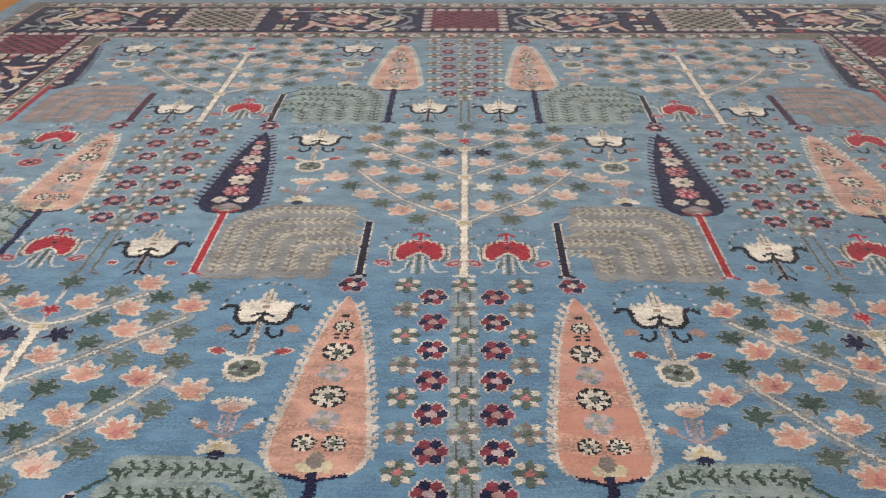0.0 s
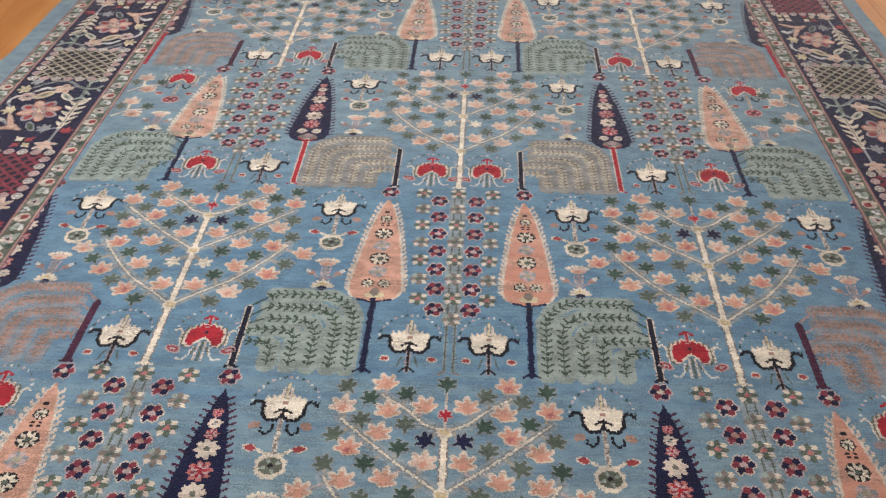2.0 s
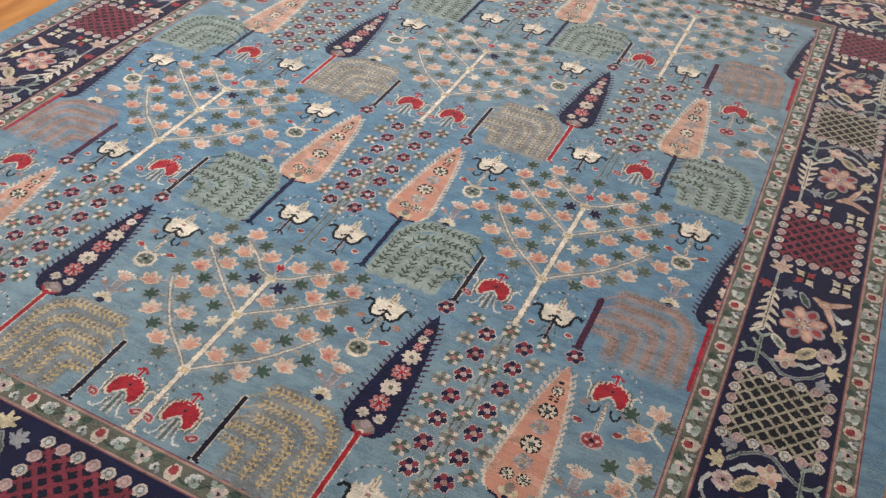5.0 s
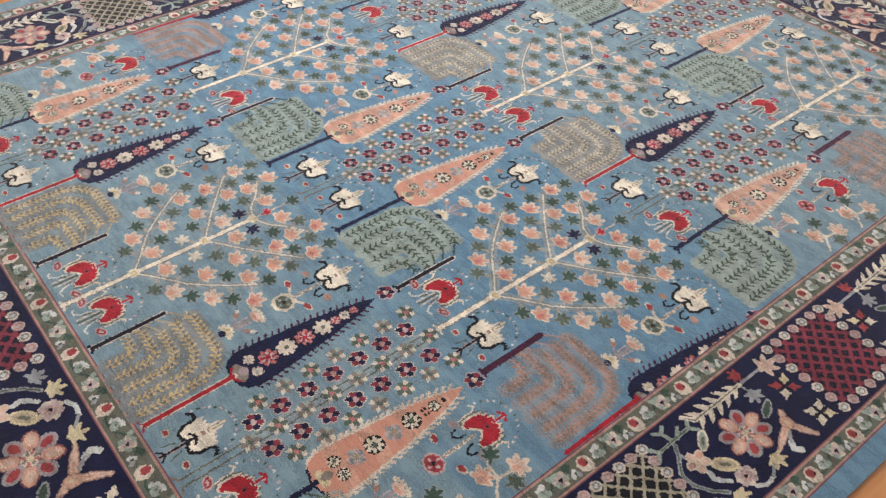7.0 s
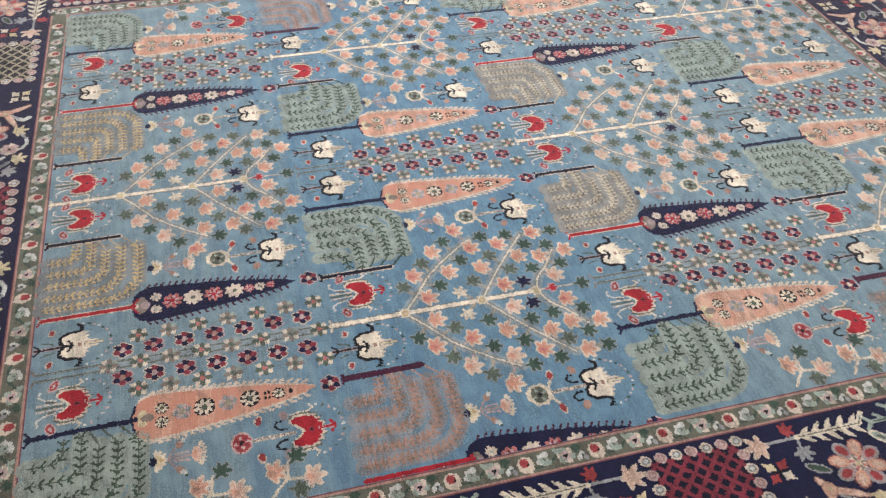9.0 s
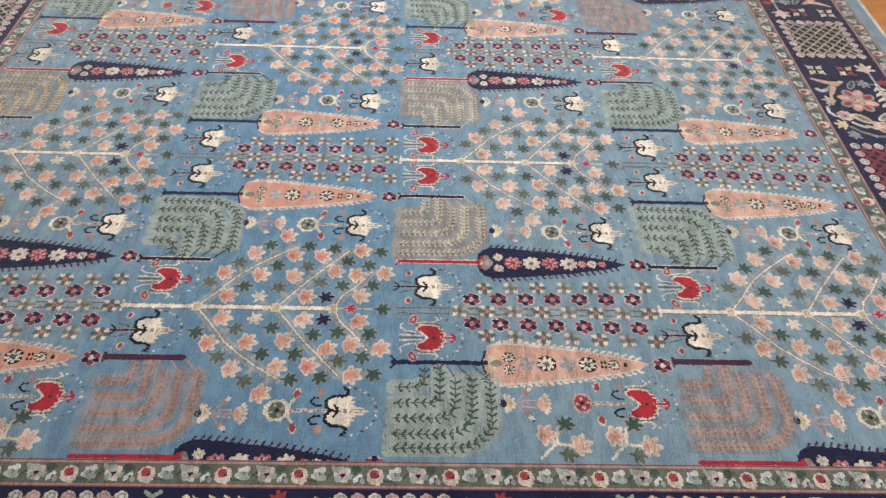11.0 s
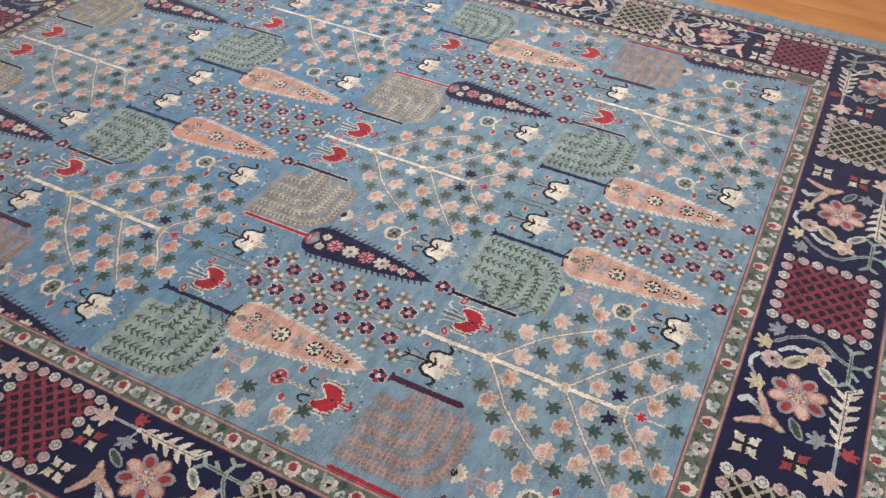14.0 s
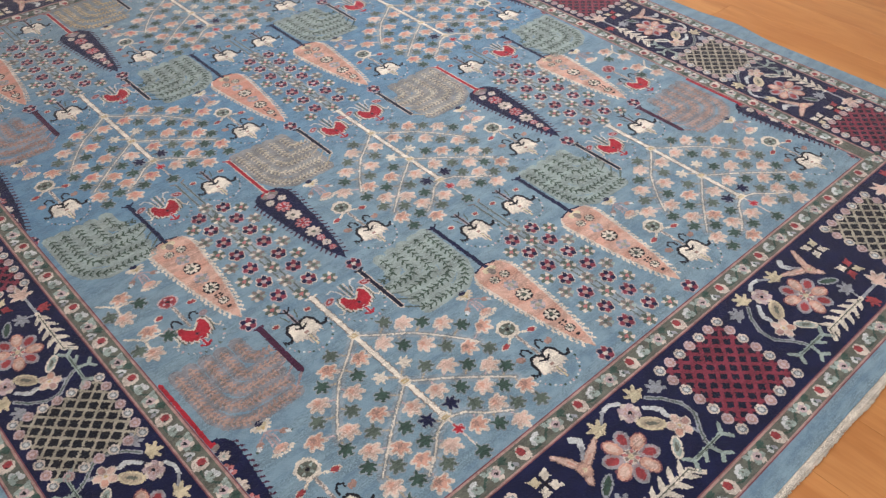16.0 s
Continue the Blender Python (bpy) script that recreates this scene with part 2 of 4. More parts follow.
edge_band(R4[0], R3[0], R4[2], R4[3], -1)
edge_band(R3[1], R4[1], R4[2], R4[3], 1)
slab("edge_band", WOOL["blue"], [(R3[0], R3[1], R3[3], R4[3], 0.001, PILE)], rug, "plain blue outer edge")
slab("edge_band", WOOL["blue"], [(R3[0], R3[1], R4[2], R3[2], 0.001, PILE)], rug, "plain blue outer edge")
for out, y in ((1, R4[3]), (-1, R4[2])):
    slab("woven_end", WOOL["cream"], [(R4[0] + 0.01, R4[1] - 0.01, min(y, y + out * 0.013), max(y, y + out * 0.013), 0.001, 0.0075)], rug, "narrow cream woven end strip")
    verts, faces = [], []
    rnd = random.Random(3)
    x = R4[0] + 0.01
    while x < R4[1] - 0.012:
        w = rnd.uniform(0.0014, 0.0026)
        tip = y + out * (0.016 + 0.006 * noise.noise((x * 9, y, 0)) + rnd.uniform(0, 0.005))
        box_into(verts, faces, x, x + w * 0.8, min(y + out * 0.012, tip), max(y + out * 0.012, tip), 0.001, rnd.uniform(0.004, 0.0065))
        x += w
    ob = new("fringe", faces_mesh("fringe", verts, faces, [WOOL["cream"]]))
    ob.parent = rug
    tagged(ob, "short ragged cream cotton fringe", kind="stuff")


# ---- knotted motifs ----
class Cloth:
    """A patch of knots, coloured by shapes and then turned into raised pile. Metres, from the motif's own base."""
    def __init__(self, x0, y0, x1, y1):
        self.i0, self.j0 = math.floor(x0 / KNOT), math.floor(y0 / KNOT)
        w, h = math.ceil(x1 / KNOT) - self.i0, math.ceil(y1 / KNOT) - self.j0
        self.g = np.zeros((h, w), np.uint8)
        self.X, self.Y = np.meshgrid((np.arange(w) + self.i0 + 0.5) * KNOT, (np.arange(h) + self.j0 + 0.5) * KNOT)
        rng = np.random.default_rng(w * 1009 + h)   # hand-tied knots never sit quite in line
        self.X, self.Y = self.X + rng.normal(0, 0.0007, self.X.shape), self.Y + rng.normal(0, 0.0007, self.Y.shape)

    def fill(self, mask, col):
        self.g[mask] = CODE[col] if col else 0
        return self

    def ell(self, x, y, rx, ry, col, turn=0.0):
        c, s = math.cos(radians(turn)), math.sin(radians(turn))
        dx, dy = self.X - x, self.Y - y
        return self.fill(((dx * c + dy * s) / rx) ** 2 + ((dy * c - dx * s) / ry) ** 2 <= 1, col)

    def box(self, x0, y0, x1, y1, col):
        return self.fill((self.X >= x0) & (self.X <= x1) & (self.Y >= y0) & (self.Y <= y1), col)

    def line(self, pts, width, col):
        mask = np.zeros(self.g.shape, bool)
        for (ax, ay), (bx, by) in zip(pts, pts[1:]):
            vx, vy = bx - ax, by - ay
            t = np.clip(((self.X - ax) * vx + (self.Y - ay) * vy) / max(vx * vx + vy * vy, 1e-12), 0, 1)
            mask |= (self.X - ax - t * vx) ** 2 + (self.Y - ay - t * vy) ** 2 <= (width / 2) ** 2
        return self.fill(mask, col)

    def poly(self, pts, col):
        mask = np.zeros(self.g.shape, bool)
        for (ax, ay), (bx, by) in zip(pts, pts[1:] + pts[:1]):
            if ay != by:
                mask ^= ((ay > self.Y) != (by > self.Y)) & (self.X < (bx - ax) * (self.Y - ay) / (by - ay) + ax)
        return self.fill(mask, col)

    def star(self, x, y, r, inner, n, col, turn=90.0):
        pts = [(x + (r if k % 2 == 0 else r * inner) * math.cos(radians(turn + k * 180 / n)), y + (r if k % 2 == 0 else r * inner) * math.sin(radians(turn + k * 180 / n))) for k in range(2 * n)]
        return self.poly(pts, col)

    def petals(self, x, y, ring_r, r, cols, turn=0.0, ry=None):
        for k in range(len(cols)):
            a = turn + 360 / len(cols) * k
            self.ell(x + ring_r * math.cos(radians(a)), y + ring_r * math.sin(radians(a)), r, ry or r, cols[k], a)
        return self

    def edge(self, col, of=None):
        """Outlines all that is filled (or one colour) with one row of knots."""
        m = self.g > 0 if of is None else self.g == CODE[of]
        grow = m.copy()
        grow[1:] |= m[:-1]; grow[:-1] |= m[1:]; grow[:, 1:] |= m[:, :-1]; grow[:, :-1] |= m[:, 1:]
        return self.fill(grow & (self.g == 0), col)

    def mirrored(self):
        c = Cloth(0, 0, KNOT, KNOT)
        c.g, c.j0, c.i0, c.X, c.Y = self.g[:, ::-1].copy(), self.j0, -(self.i0 + self.g.shape[1]), self.X, self.Y
        return c

    def mesh(self, name, lift=0.0006):
        """One sheet of raised knots, each a little uneven, with walls round its outline."""
        g = self.g
        h, w = g.shape
        used = sorted(set(np.unique(g).tolist()) - {0})
        full = np.pad(g > 0, 1)
        rng = np.random.default_rng(h * 31 + w * 7 + len(used))
        X, Y = np.meshgrid((np.arange(w + 1) + self.i0) * KNOT, (np.arange(h + 1) + self.j0) * KNOT)
        X, Y = X + rng.normal(0, 0.00038, X.shape), Y + rng.normal(0, 0.00038, Y.shape)
        Z = lift + rng.uniform(0, 0.00045, X.shape)
        touch = full[1:, 1:].astype(int) + full[1:, :-1] + full[:-1, 1:] + full[:-1, :-1]
        top, low = np.full(X.shape, -1), np.full(X.shape, -1)
        top[touch > 0] = np.arange(int((touch > 0).sum()))
        rim = (touch > 0) & (touch < 4)
        low[rim] = np.arange(int(rim.sum())) + int((touch > 0).sum())
        verts = np.concatenate([np.stack([X[touch > 0], Y[touch > 0], Z[touch > 0]], 1), np.stack([X[rim], Y[rim], np.full(int(rim.sum()), -0.0015)], 1)])
        jj, ii = np.nonzero(g)
        quads = [np.stack([top[jj, ii], top[jj, ii + 1], top[jj + 1, ii + 1], top[jj + 1, ii]], 1)]
        slot = np.zeros(256, int)
        slot[used] = np.arange(len(used))
        slots = [slot[g[jj, ii]]]
        for dj, di, a, c in ((-1, 0, (0, 0), (0, 1)), (0, 1, (0, 1), (1, 1)), (1, 0, (1, 1), (1, 0)), (0, -1, (1, 0), (0, 0))):
            open_ = ~full[jj + 1 + dj, ii + 1 + di]
            y, x = jj[open_], ii[open_]
            p, q = (y + a[0], x + a[1]), (y + c[0], x + c[1])
            quads.append(np.stack([low[p], low[q], top[q], top[p]], 1))
            slots.append(slot[g[y, x]])
        names = list(PAL)
        return faces_mesh(name, verts.tolist(), np.concatenate(quads).tolist(), [WOOL[names[c - 1]] for c in used], np.concatenate(slots).tolist())


LOW, HIGH = 0.0003, 0.0007


def motif(name, me, x, y, parent=None, turn=0.0, label="", scale=None):
    """Lays a knotted mesh on the pile at a place of the pattern, as a part of the rug or of a larger motif."""
    ob = new(name, me)
    ob.parent = parent or rug
    if parent is None:
        ob.location = (wx(x), y, PILE)
        if x < 0 and scale is None:
            scale = STRETCH
    else:
        ob.location = (x, y, 0)
    ob.rotation_euler = (0, 0, radians(turn))
    if scale:
        ob.scale = (scale, 1, 1)
    return tagged(ob, label) if label else ob


def both(make, name, lift=LOW):
    """A mesh for the right half and its mirror image for the left."""
    c = make()
    return {1: c.mesh(name, lift), -1: c.mirrored().mesh(name, lift)}


# small repeated blossoms and leaves
LOBES = [(-9, 1.0), (0, 1.14), (9, 1.0), (25, 0.56), (41, 0.98), (50, 1.06), (59, 0.90), (76, 0.50), (92, 0.86), (101, 0.92), (112, 0.74), (140, 0.44), (168, 0.56)]


def lobed(c, x, y, r, turn, col, wide=1.0):
    """A leaf's outline with five sharp lobes, its tip along turn."""
    ring_ = LOBES + [(-a, d) for a, d in LOBES[:2:-1]]
    cs, sn = math.cos(radians(turn)), math.sin(radians(turn))
    pts = [(r * d * math.cos(radians(a)), r * d * math.sin(radians(a)) * wide) for a, d in ring_]
    return c.poly([(x + p * cs - q * sn, y + p * sn + q * cs) for p, q in pts], col)


def blossom(col, rim, heart=None, r=0.0232):
    """A ragged blossom with a broad pale fringe."""
    c = Cloth(-0.034, -0.034, 0.034, 0.034)
    lobed(c, 0, -0.001, r * 1.10, 90, rim, 1.05).edge(rim)
    c.ell(0, 0, r * 0.74, r * 0.70, rim)
    lobed(c, 0, -0.001, r * 0.94, 90, col, 1.05).ell(0, 0, r * 0.56, r * 0.54, col)
    if heart:
        c.star(0.001, -0.002, r * 0.50, 0.5, 5, heart, 70)
    return c


def leaf(col, r=0.0202, rim=None):
    """A lobed leaf that points along +y, its stalk at the foot; a rim of lighter knots where it has one."""
    c = Cloth(-0.033, -0.033, 0.033, 0.033)
    lobed(c, 0, -0.001, r, 90, col, 1.06).ell(0, 0, r * 0.48, r * 0.46, col)
    c.line([(0, 0), (0, -r * 0.95)], 0.004, col)
    return c.edge(rim) if rim else c


PALE_BLOSSOM = [blossom("apricot", "pale", "peach").mesh("blossom", HIGH), blossom("apricot", "pale").mesh("blossom", HIGH), blossom("peach", "pale", "clay").mesh("blossom", HIGH)]
BLOSSOM = [blossom("peach", "pale", "salmon").mesh("blossom", HIGH), blossom("salmon", "pale", "rose").mesh("blossom", HIGH), blossom("apricot", "pale", "salmon").mesh("blossom", HIGH)]
LEAF = [leaf("green", rim="fog").mesh("leaf", HIGH), leaf("moss", rim="fog").mesh("leaf", HIGH)]
NAVY_LEAF, CREAM_LEAF = leaf("navy", rim="fog").mesh("leaf", HIGH), leaf("cream", 0.02).mesh("leaf", HIGH)


def six_petals(cols, heart, rim=None, r=0.0215):
    """Six blunt petals round a pale heart, outlined in light knots."""
    c = Cloth(-0.03, -0.03, 0.03, 0.03)
    c.petals(0, 0, r * 0.64, r * 0.38, cols, 0, r * 0.33)
    c.ell(0, 0, r * 0.30, r * 0.30, heart)
    return c.edge(rim) if rim else c


def cross_floret(arm, tip, heart, r=0.022):
    c = Cloth(-0.03, -0.03, 0.03, 0.03)
    c.petals(0, 0, r * 0.52, r * 0.42, [arm] * 4, 0, r * 0.24).petals(0, 0, r * 0.70, r * 0.27, tip, 45, r * 0.25)
    return c.ell(0, 0, r * 0.26, r * 0.26, heart)


RED_FLOWER = [six_petals(["navy", "maroon"] * 3, "haze", "pale").mesh("red_flower", HIGH), six_petals(["maroon", "navy"] * 3, "blush", "haze").mesh("red_flower", HIGH)]
GREY_FLOWER = [cross_floret("moss", ["cream", "pale"] * 2, "rose").mesh("grey_flower", HIGH), cross_floret("taupe", ["cream", "sage", "pale", "cream"], "moss").mesh("grey_flower", HIGH)]
TIP_FLOWER = six_petals(["maroon", "navy"] * 3, "pale", "haze", 0.021).mesh("tip_flower", HIGH)


# one side of a tree: three boughs, and what grows along them (0 blossom, 1 leaf, 2 cream leaf, 3 navy leaf)
BOUGHS = [[(0, 0.168), (0.052, 0.211), (0.108, 0.252), (0.143, 0.291), (0.177, 0.334), (0.210, 0.382)],
          [(0, 0.353), (0.036, 0.381), (0.076, 0.410), (0.124, 0.449), (0.198, 0.514)],
          [(0, 0.489), (0.043, 0.508), (0.079, 0.543), (0.125, 0.574)]]
CROWN = [(0, 1, 0.080, 0.181), (0, 0, 0.112, 0.211), (0, 1, 0.150, 0.241), (0, 0, 0.184, 0.274), (0, 1, 0.215, 0.312), (0, 0, 0.249, 0.348),
         (0, 0, 0.035, 0.230), (0, 1, 0.068, 0.268), (0, 0, 0.107, 0.298), (0, 1, 0.141, 0.338), (0, 0, 0.177, 0.373), (0, 1, 0.212, 0.409),
         (1, 2, 0.034, 0.309), (1, 1, 0.064, 0.350), (1, 0, 0.103, 0.380), (1, 1, 0.140, 0.412), (1, 0, 0.175, 0.444), (1, 1, 0.204, 0.474),
         (1, 0, 0.036, 0.418), (1, 1, 0.082, 0.449), (1, 0, 0.123, 0.480), (1, 1, 0.158, 0.511), (1, 0, 0.197, 0.541), (1, 1, 0.194, 0.592),
         (2, 3, 0.034, 0.468), (2, 1, 0.074, 0.503), (2, 0, 0.110, 0.533), (2, 1, 0.146, 0.564), (2, 0, 0.040, 0.547), (2, 1, 0.076, 0.577), (2, 0, 0.119, 0.601)]


def on_bough(bough, x, y):
    """The nearest place of a bough, a little towards the trunk."""
    best = None
    for (ax, ay), (bx, by) in zip(bough, bough[1:]):
        vx, vy = bx - ax, by - ay
        f = min(1, max(0, ((x - ax) * vx + (y - ay) * vy) / (vx * vx + vy * vy)))
        px, py = ax + f * vx, ay + f * vy
        d = math.hypot(x - px, y - py)
        if best is None or d < best[0]:
            ln = math.hypot(vx, vy)
            best = (d, px - 0.010 * vx / ln, py - 0.010 * vy / ln)
    return best[1], best[2]


# trees
def tree_cloth():
    c = Cloth(-0.27, -0.012, 0.27, 0.63)
    for s in (1, -1):
        for bough in BOUGHS:   # greyer pile round the boughs
            c.line([(s * x, y) for x, y in bough], 0.026, "veil")
        for b, kind, x, y in CROWN:
            c.line([(s * x, y), tuple((s * q if k == 0 else q) for k, q in enumerate(on_bough(BOUGHS[b], x, y)))], 0.0140, "veil")
    for s in (1, -1):
        for b, kind, x, y in CROWN:   # thin stalks to the boughs
            px, py = on_bough(BOUGHS[b], x, y)
            c.line([(s * x, y), (s * px, py)], 0.0084, "fog").line([(s * x, y), (s * px, py)], 0.0036, "haze" if kind == 0 else "dun")
        for bough in BOUGHS:
            c.line([(s * x, y) for x, y in bough], 0.0108, "slate")
        for bough in BOUGHS:
            c.line([(s * x, y) for x, y in bough], 0.0044, "cream")
        c.line([(0, 0.0), (s * 0.016, -0.006)], 0.005, "cream")
    c.line([(0, -0.004), (0, 0.487)], 0.0120, "ivory")
    c.line([(0, 0.487), (0, 0.596)], 0.0045, "pale")
    for y in (0.168, 0.353, 0.489):
        c.box(-0.0135, y - 0.0105, 0.0135, y + 0.0105, "cream").box(-0.0085, y - 0.006, 0.0085, y + 0.006, "gold").box(-0.006, y - 0.003, 0.006, y + 0.003, "yellow")
    return c.edge("taupe", "ivory")


TREE = tree_cloth().mesh("tree_motif", LOW)
RED_BUD = leaf("red", 0.014, "haze").mesh("bud", HIGH)


def tree(x, y, rnd):
    t = motif("tree_motif", TREE, x, y, label="knotted white-trunked tree with peach blossoms and green leaves")
    for s in (1, -1):
        for b, kind, bx, by in CROWN:
            if kind == 0:
                motif("blossom", (BLOSSOM if y < 1 else PALE_BLOSSOM)[rnd.choice((0, 0, 1, 2))], s * bx, by, t, rnd.uniform(-25, 25) - s * 12)
            else:
                motif("leaf", (LEAF[rnd.choice((0, 1))], CREAM_LEAF, NAVY_LEAF)[kind - 1], s * bx, by, t, (rnd.uniform(-30, 30) - s * 20) if kind == 1 else -s * 65)
    motif("leaf", LEAF[0], 0, 0.604, t)
    motif("bud", RED_BUD, 0, 0.529, t)


# flowering shrubs
def shrub_cloth():
    c = Cloth(-0.06, -0.01, 0.06, 0.62)
    c.line([(0, 0.15), (0, 0.59)], 0.040, "veil")
    for k in range(7):
        c.line([(-0.037, 0.180 + 0.0655 * k), (0.037, 0.180 + 0.0655 * k)], 0.016, "veil")
    for s in (1, -1):
        c.line([(s * 0.009, 0.0), (s * 0.009, 0.6)], 0.0074, "fog").line([(s * 0.009, 0.0), (s * 0.009, 0.6)], 0.0040, "moss")
        c.line([(s * 0.009, 0.0), (s * 0.02, -0.006)], 0.0045, "taupe")
    return c


SHRUB = shrub_cloth().mesh("shrub_motif", LOW)


def shrub(x, y, rnd):
    t = motif("shrub_motif", SHRUB, x, y, label="knotted flowering shrub with red and grey florets")
    for k in range(8):
        for s in (1, -1):
            if k < 7:
                motif("red_flower", RED_FLOWER[(k + (s > 0)) % 2], s * (0.0385 + 0.0013 * k), 0.180 + 0.0655 * k, t, rnd.uniform(-6, 6))
                motif("grey_flower", GREY_FLOWER[k % 2], s * (0.0755 + 0.0019 * k), 0.2125 + 0.0655 * k, t, rnd.uniform(-8, 8))
        motif("grey_flower", GREY_FLOWER[(k + 1) % 2], 0, 0.151 + 0.065 * k, t, rnd.uniform(-8, 8))


# cypresses
def cypress_cloth(body, spike, trunk, kind):
    c = Cloth(-0.08, -0.01, 0.08, 0.635)
    prof = [(0.0, 0.198), (0.03, 0.203), (0.047, 0.216), (0.055, 0.240), (0.053, 0.28), (0.045, 0.35), (0.035, 0.43), (0.023, 0.50), (0.010, 0.55), (0.0, 0.575)]
    side = lambda y: np.interp(y, [p[1] for p in prof], [p[0] for p in prof])
    for k in range(21):
        y = 0.232 + 0.0158 * k
        w = float(side(y))
        for s in (1, -1):
            if kind == "peach":
                c.line([(s * (w - 0.004), y - 0.004), (s * (w + 0.009), y + 0.004), (s * (w + 0.010), y + 0.010)], 0.0062, spike)
            else:
                c.line([(s * (w - 0.004), y - 0.002), (s * (w + 0.010), y + 0.007)], 0.0045, spike)
    outline = prof + [(-x, y) for x, y in prof[::-1]]
    if kind == "peach":
        c.poly([(x * 1.06 + (0.003 if x > 0 else -0.003), y) for x, y in outline], "pale")
    c.poly(outline, body)
    if kind == "peach":
        for k in range(4):
            c.fill((c.g == CODE[body]) & (np.abs(c.Y - (0.262 + 0.085 * k) - 0.004 * np.sin(c.X * 90 + k)) < 0.016), "peach")

        def coin(x, y, r):
            c.ell(x, y, r * 1.05, r * 1.0, "black").petals(x, y, r * 0.62, r * 0.33, ["cream"] * 8, 12, r * 0.19).ell(x, y, r * 0.26, r * 0.26, "moss")

        def wreath(y):
            c.petals(0, y, 0.0125, 0.0078, ["fog", "haze"] * 4, 20, 0.0062).ell(0, y, 0.008, 0.007, "sand")
        c.ell(0, 0.220, 0.021, 0.012, "yellow").ell(0, 0.230, 0.010, 0.013, "taupe")
        for s in (1, -1):
            coin(s * 0.0175, 0.258, 0.0135)
            c.line([(0, 0.196), (s * 0.036, 0.207)], 0.005, trunk)
        wreath(0.298)
        coin(0, 0.343, 0.0215)
        wreath(0.391)
        coin(0, 0.436, 0.0205)
        for s in (1, -1):
            c.box(s * 0.007 - 0.004, 0.465, s * 0.007 + 0.004, 0.470, "black").box(s * 0.007 - 0.004, 0.474, s * 0.007 + 0.004, 0.479, "black")
        coin(0, 0.496, 0.0135)
        c.box(-0.006, 0.518, 0.006, 0.525, "black")
        c.line([(0, 0), (0, 0.205)], 0.0125, trunk)
        for s in (1, -1):
            c.line([(0, 0.006), (s * 0.016, -0.006)], 0.0055, trunk)
    else:
        def disc(x, y, r, a, b):
            c.petals(x, y, r * 0.66, r * 0.40, [a] * 8, 10, r * 0.27)
            if b == "red":   # pink wheels with red spokes
                c.ell(x, y, r * 0.62, r * 0.60, "rose").petals(x, y, r * 0.52, r * 0.26, ["red", "haze", "maroon", "haze"] * 3, 12, r * 0.13)
            elif r > 0.015:
                c.ell(x, y, r * 0.66, r * 0.64, a)
            c.ell(x, y, r * 0.26, r * 0.26, b)
        c.ell(0, 0.220, 0.027, 0.014, "taupe").ell(0, 0.228, 0.012, 0.010, "mauve")
        for s in (1, -1):
            disc(s * 0.0195, 0.252, 0.013, "pale", "sage")
        for y, r, a, b in ((0.289, 0.0215, "rose", "red"), (0.336, 0.0225, "pale", "olive"), (0.383, 0.0215, "rose", "red"), (0.431, 0.0215, "pale", "olive"), (0.465, 0.0125, "rose", "red"), (0.490, 0.0125, "pale", "grey"), (0.515, 0.0100, "rose", "red")):
            disc(0, y, r, a, b)
        c.line([(0, 0.004), (0, 0.204)], 0.017, "pale").line([(0, 0.004), (0, 0.204)], 0.0105, trunk)
        for s in (1, -1):
            c.line([(0, 0.004), (s * 0.013, -0.006)], 0.005, trunk).line([(0, 0.198), (s * 0.022, 0.212)], 0.006, trunk)
    return c


PALE_CYPRESS = cypress_cloth("melon", "cream", "navy", "peach").mesh("cypress_motif", LOW)
PEACH_CYPRESS = [cypress_cloth("salmon", "pale", "navy", "peach").mesh("cypress_motif", LOW), cypress_cloth("peach", "pale", "navy", "peach").mesh("cypress_motif", LOW)]
navy_cloth = cypress_cloth("navy", "purple", "red", "navy")
NAVY_CYPRESS = navy_cloth.mesh("cypress_motif", LOW)
HALF_CYPRESS = {}
for s in (1, -1):
    half = navy_cloth.mirrored() if s < 0 else navy_cloth.mirrored().mirrored()
    half.ell(0, 0.606, 0.0205, 0.0205, "haze").petals(0, 0.606, 0.0134, 0.0080, ["maroon", "navy"] * 3, 0, 0.0069).ell(0, 0.606, 0.0063, 0.0063, "pale")
    cut = half.g.shape[1]
    cols = (np.arange(cut) + half.i0 + 0.5) * KNOT * s
    half.g[:, cols > -0.007] = 0
    half.line([(-s * 0.0128, 0.0), (-s * 0.0128, 0.214)], 0.0100, "red")   # what shows of its trunk
    HALF_CYPRESS[s] = half.mesh("cypress_motif", LOW)


def cypress(me, x, y, label):
    t = motif("cypress_motif", me, x, y, label=label)
    motif("tip_flower", TIP_FLOWER, 0, 0.606, t)


# willows: nested hanging boughs on the outer or inner side of a straight trunk
STRANDS = [[(0, 0.172), (0.046, 0.213), (0.165, 0.213), (0.204, 0.186), (0.220, 0.150), (0.222, 0.0)],
           [(0.006, 0.142), (0.042, 0.173), (0.143, 0.171), (0.174, 0.152), (0.187, 0.124), (0.188, 0.0)],
           [(0.006, 0.118), (0.042, 0.137), (0.116, 0.135), (0.137, 0.125), (0.148, 0.100), (0.148, 0.002)],
           [(0.006, 0.098), (0.020, 0.104), (0.094, 0.102), (0.108, 0.090), (0.109, 0.004)],
           [(0.014, 0.069), (0.055, 0.067), (0.067, 0.056), (0.067, 0.004)]]


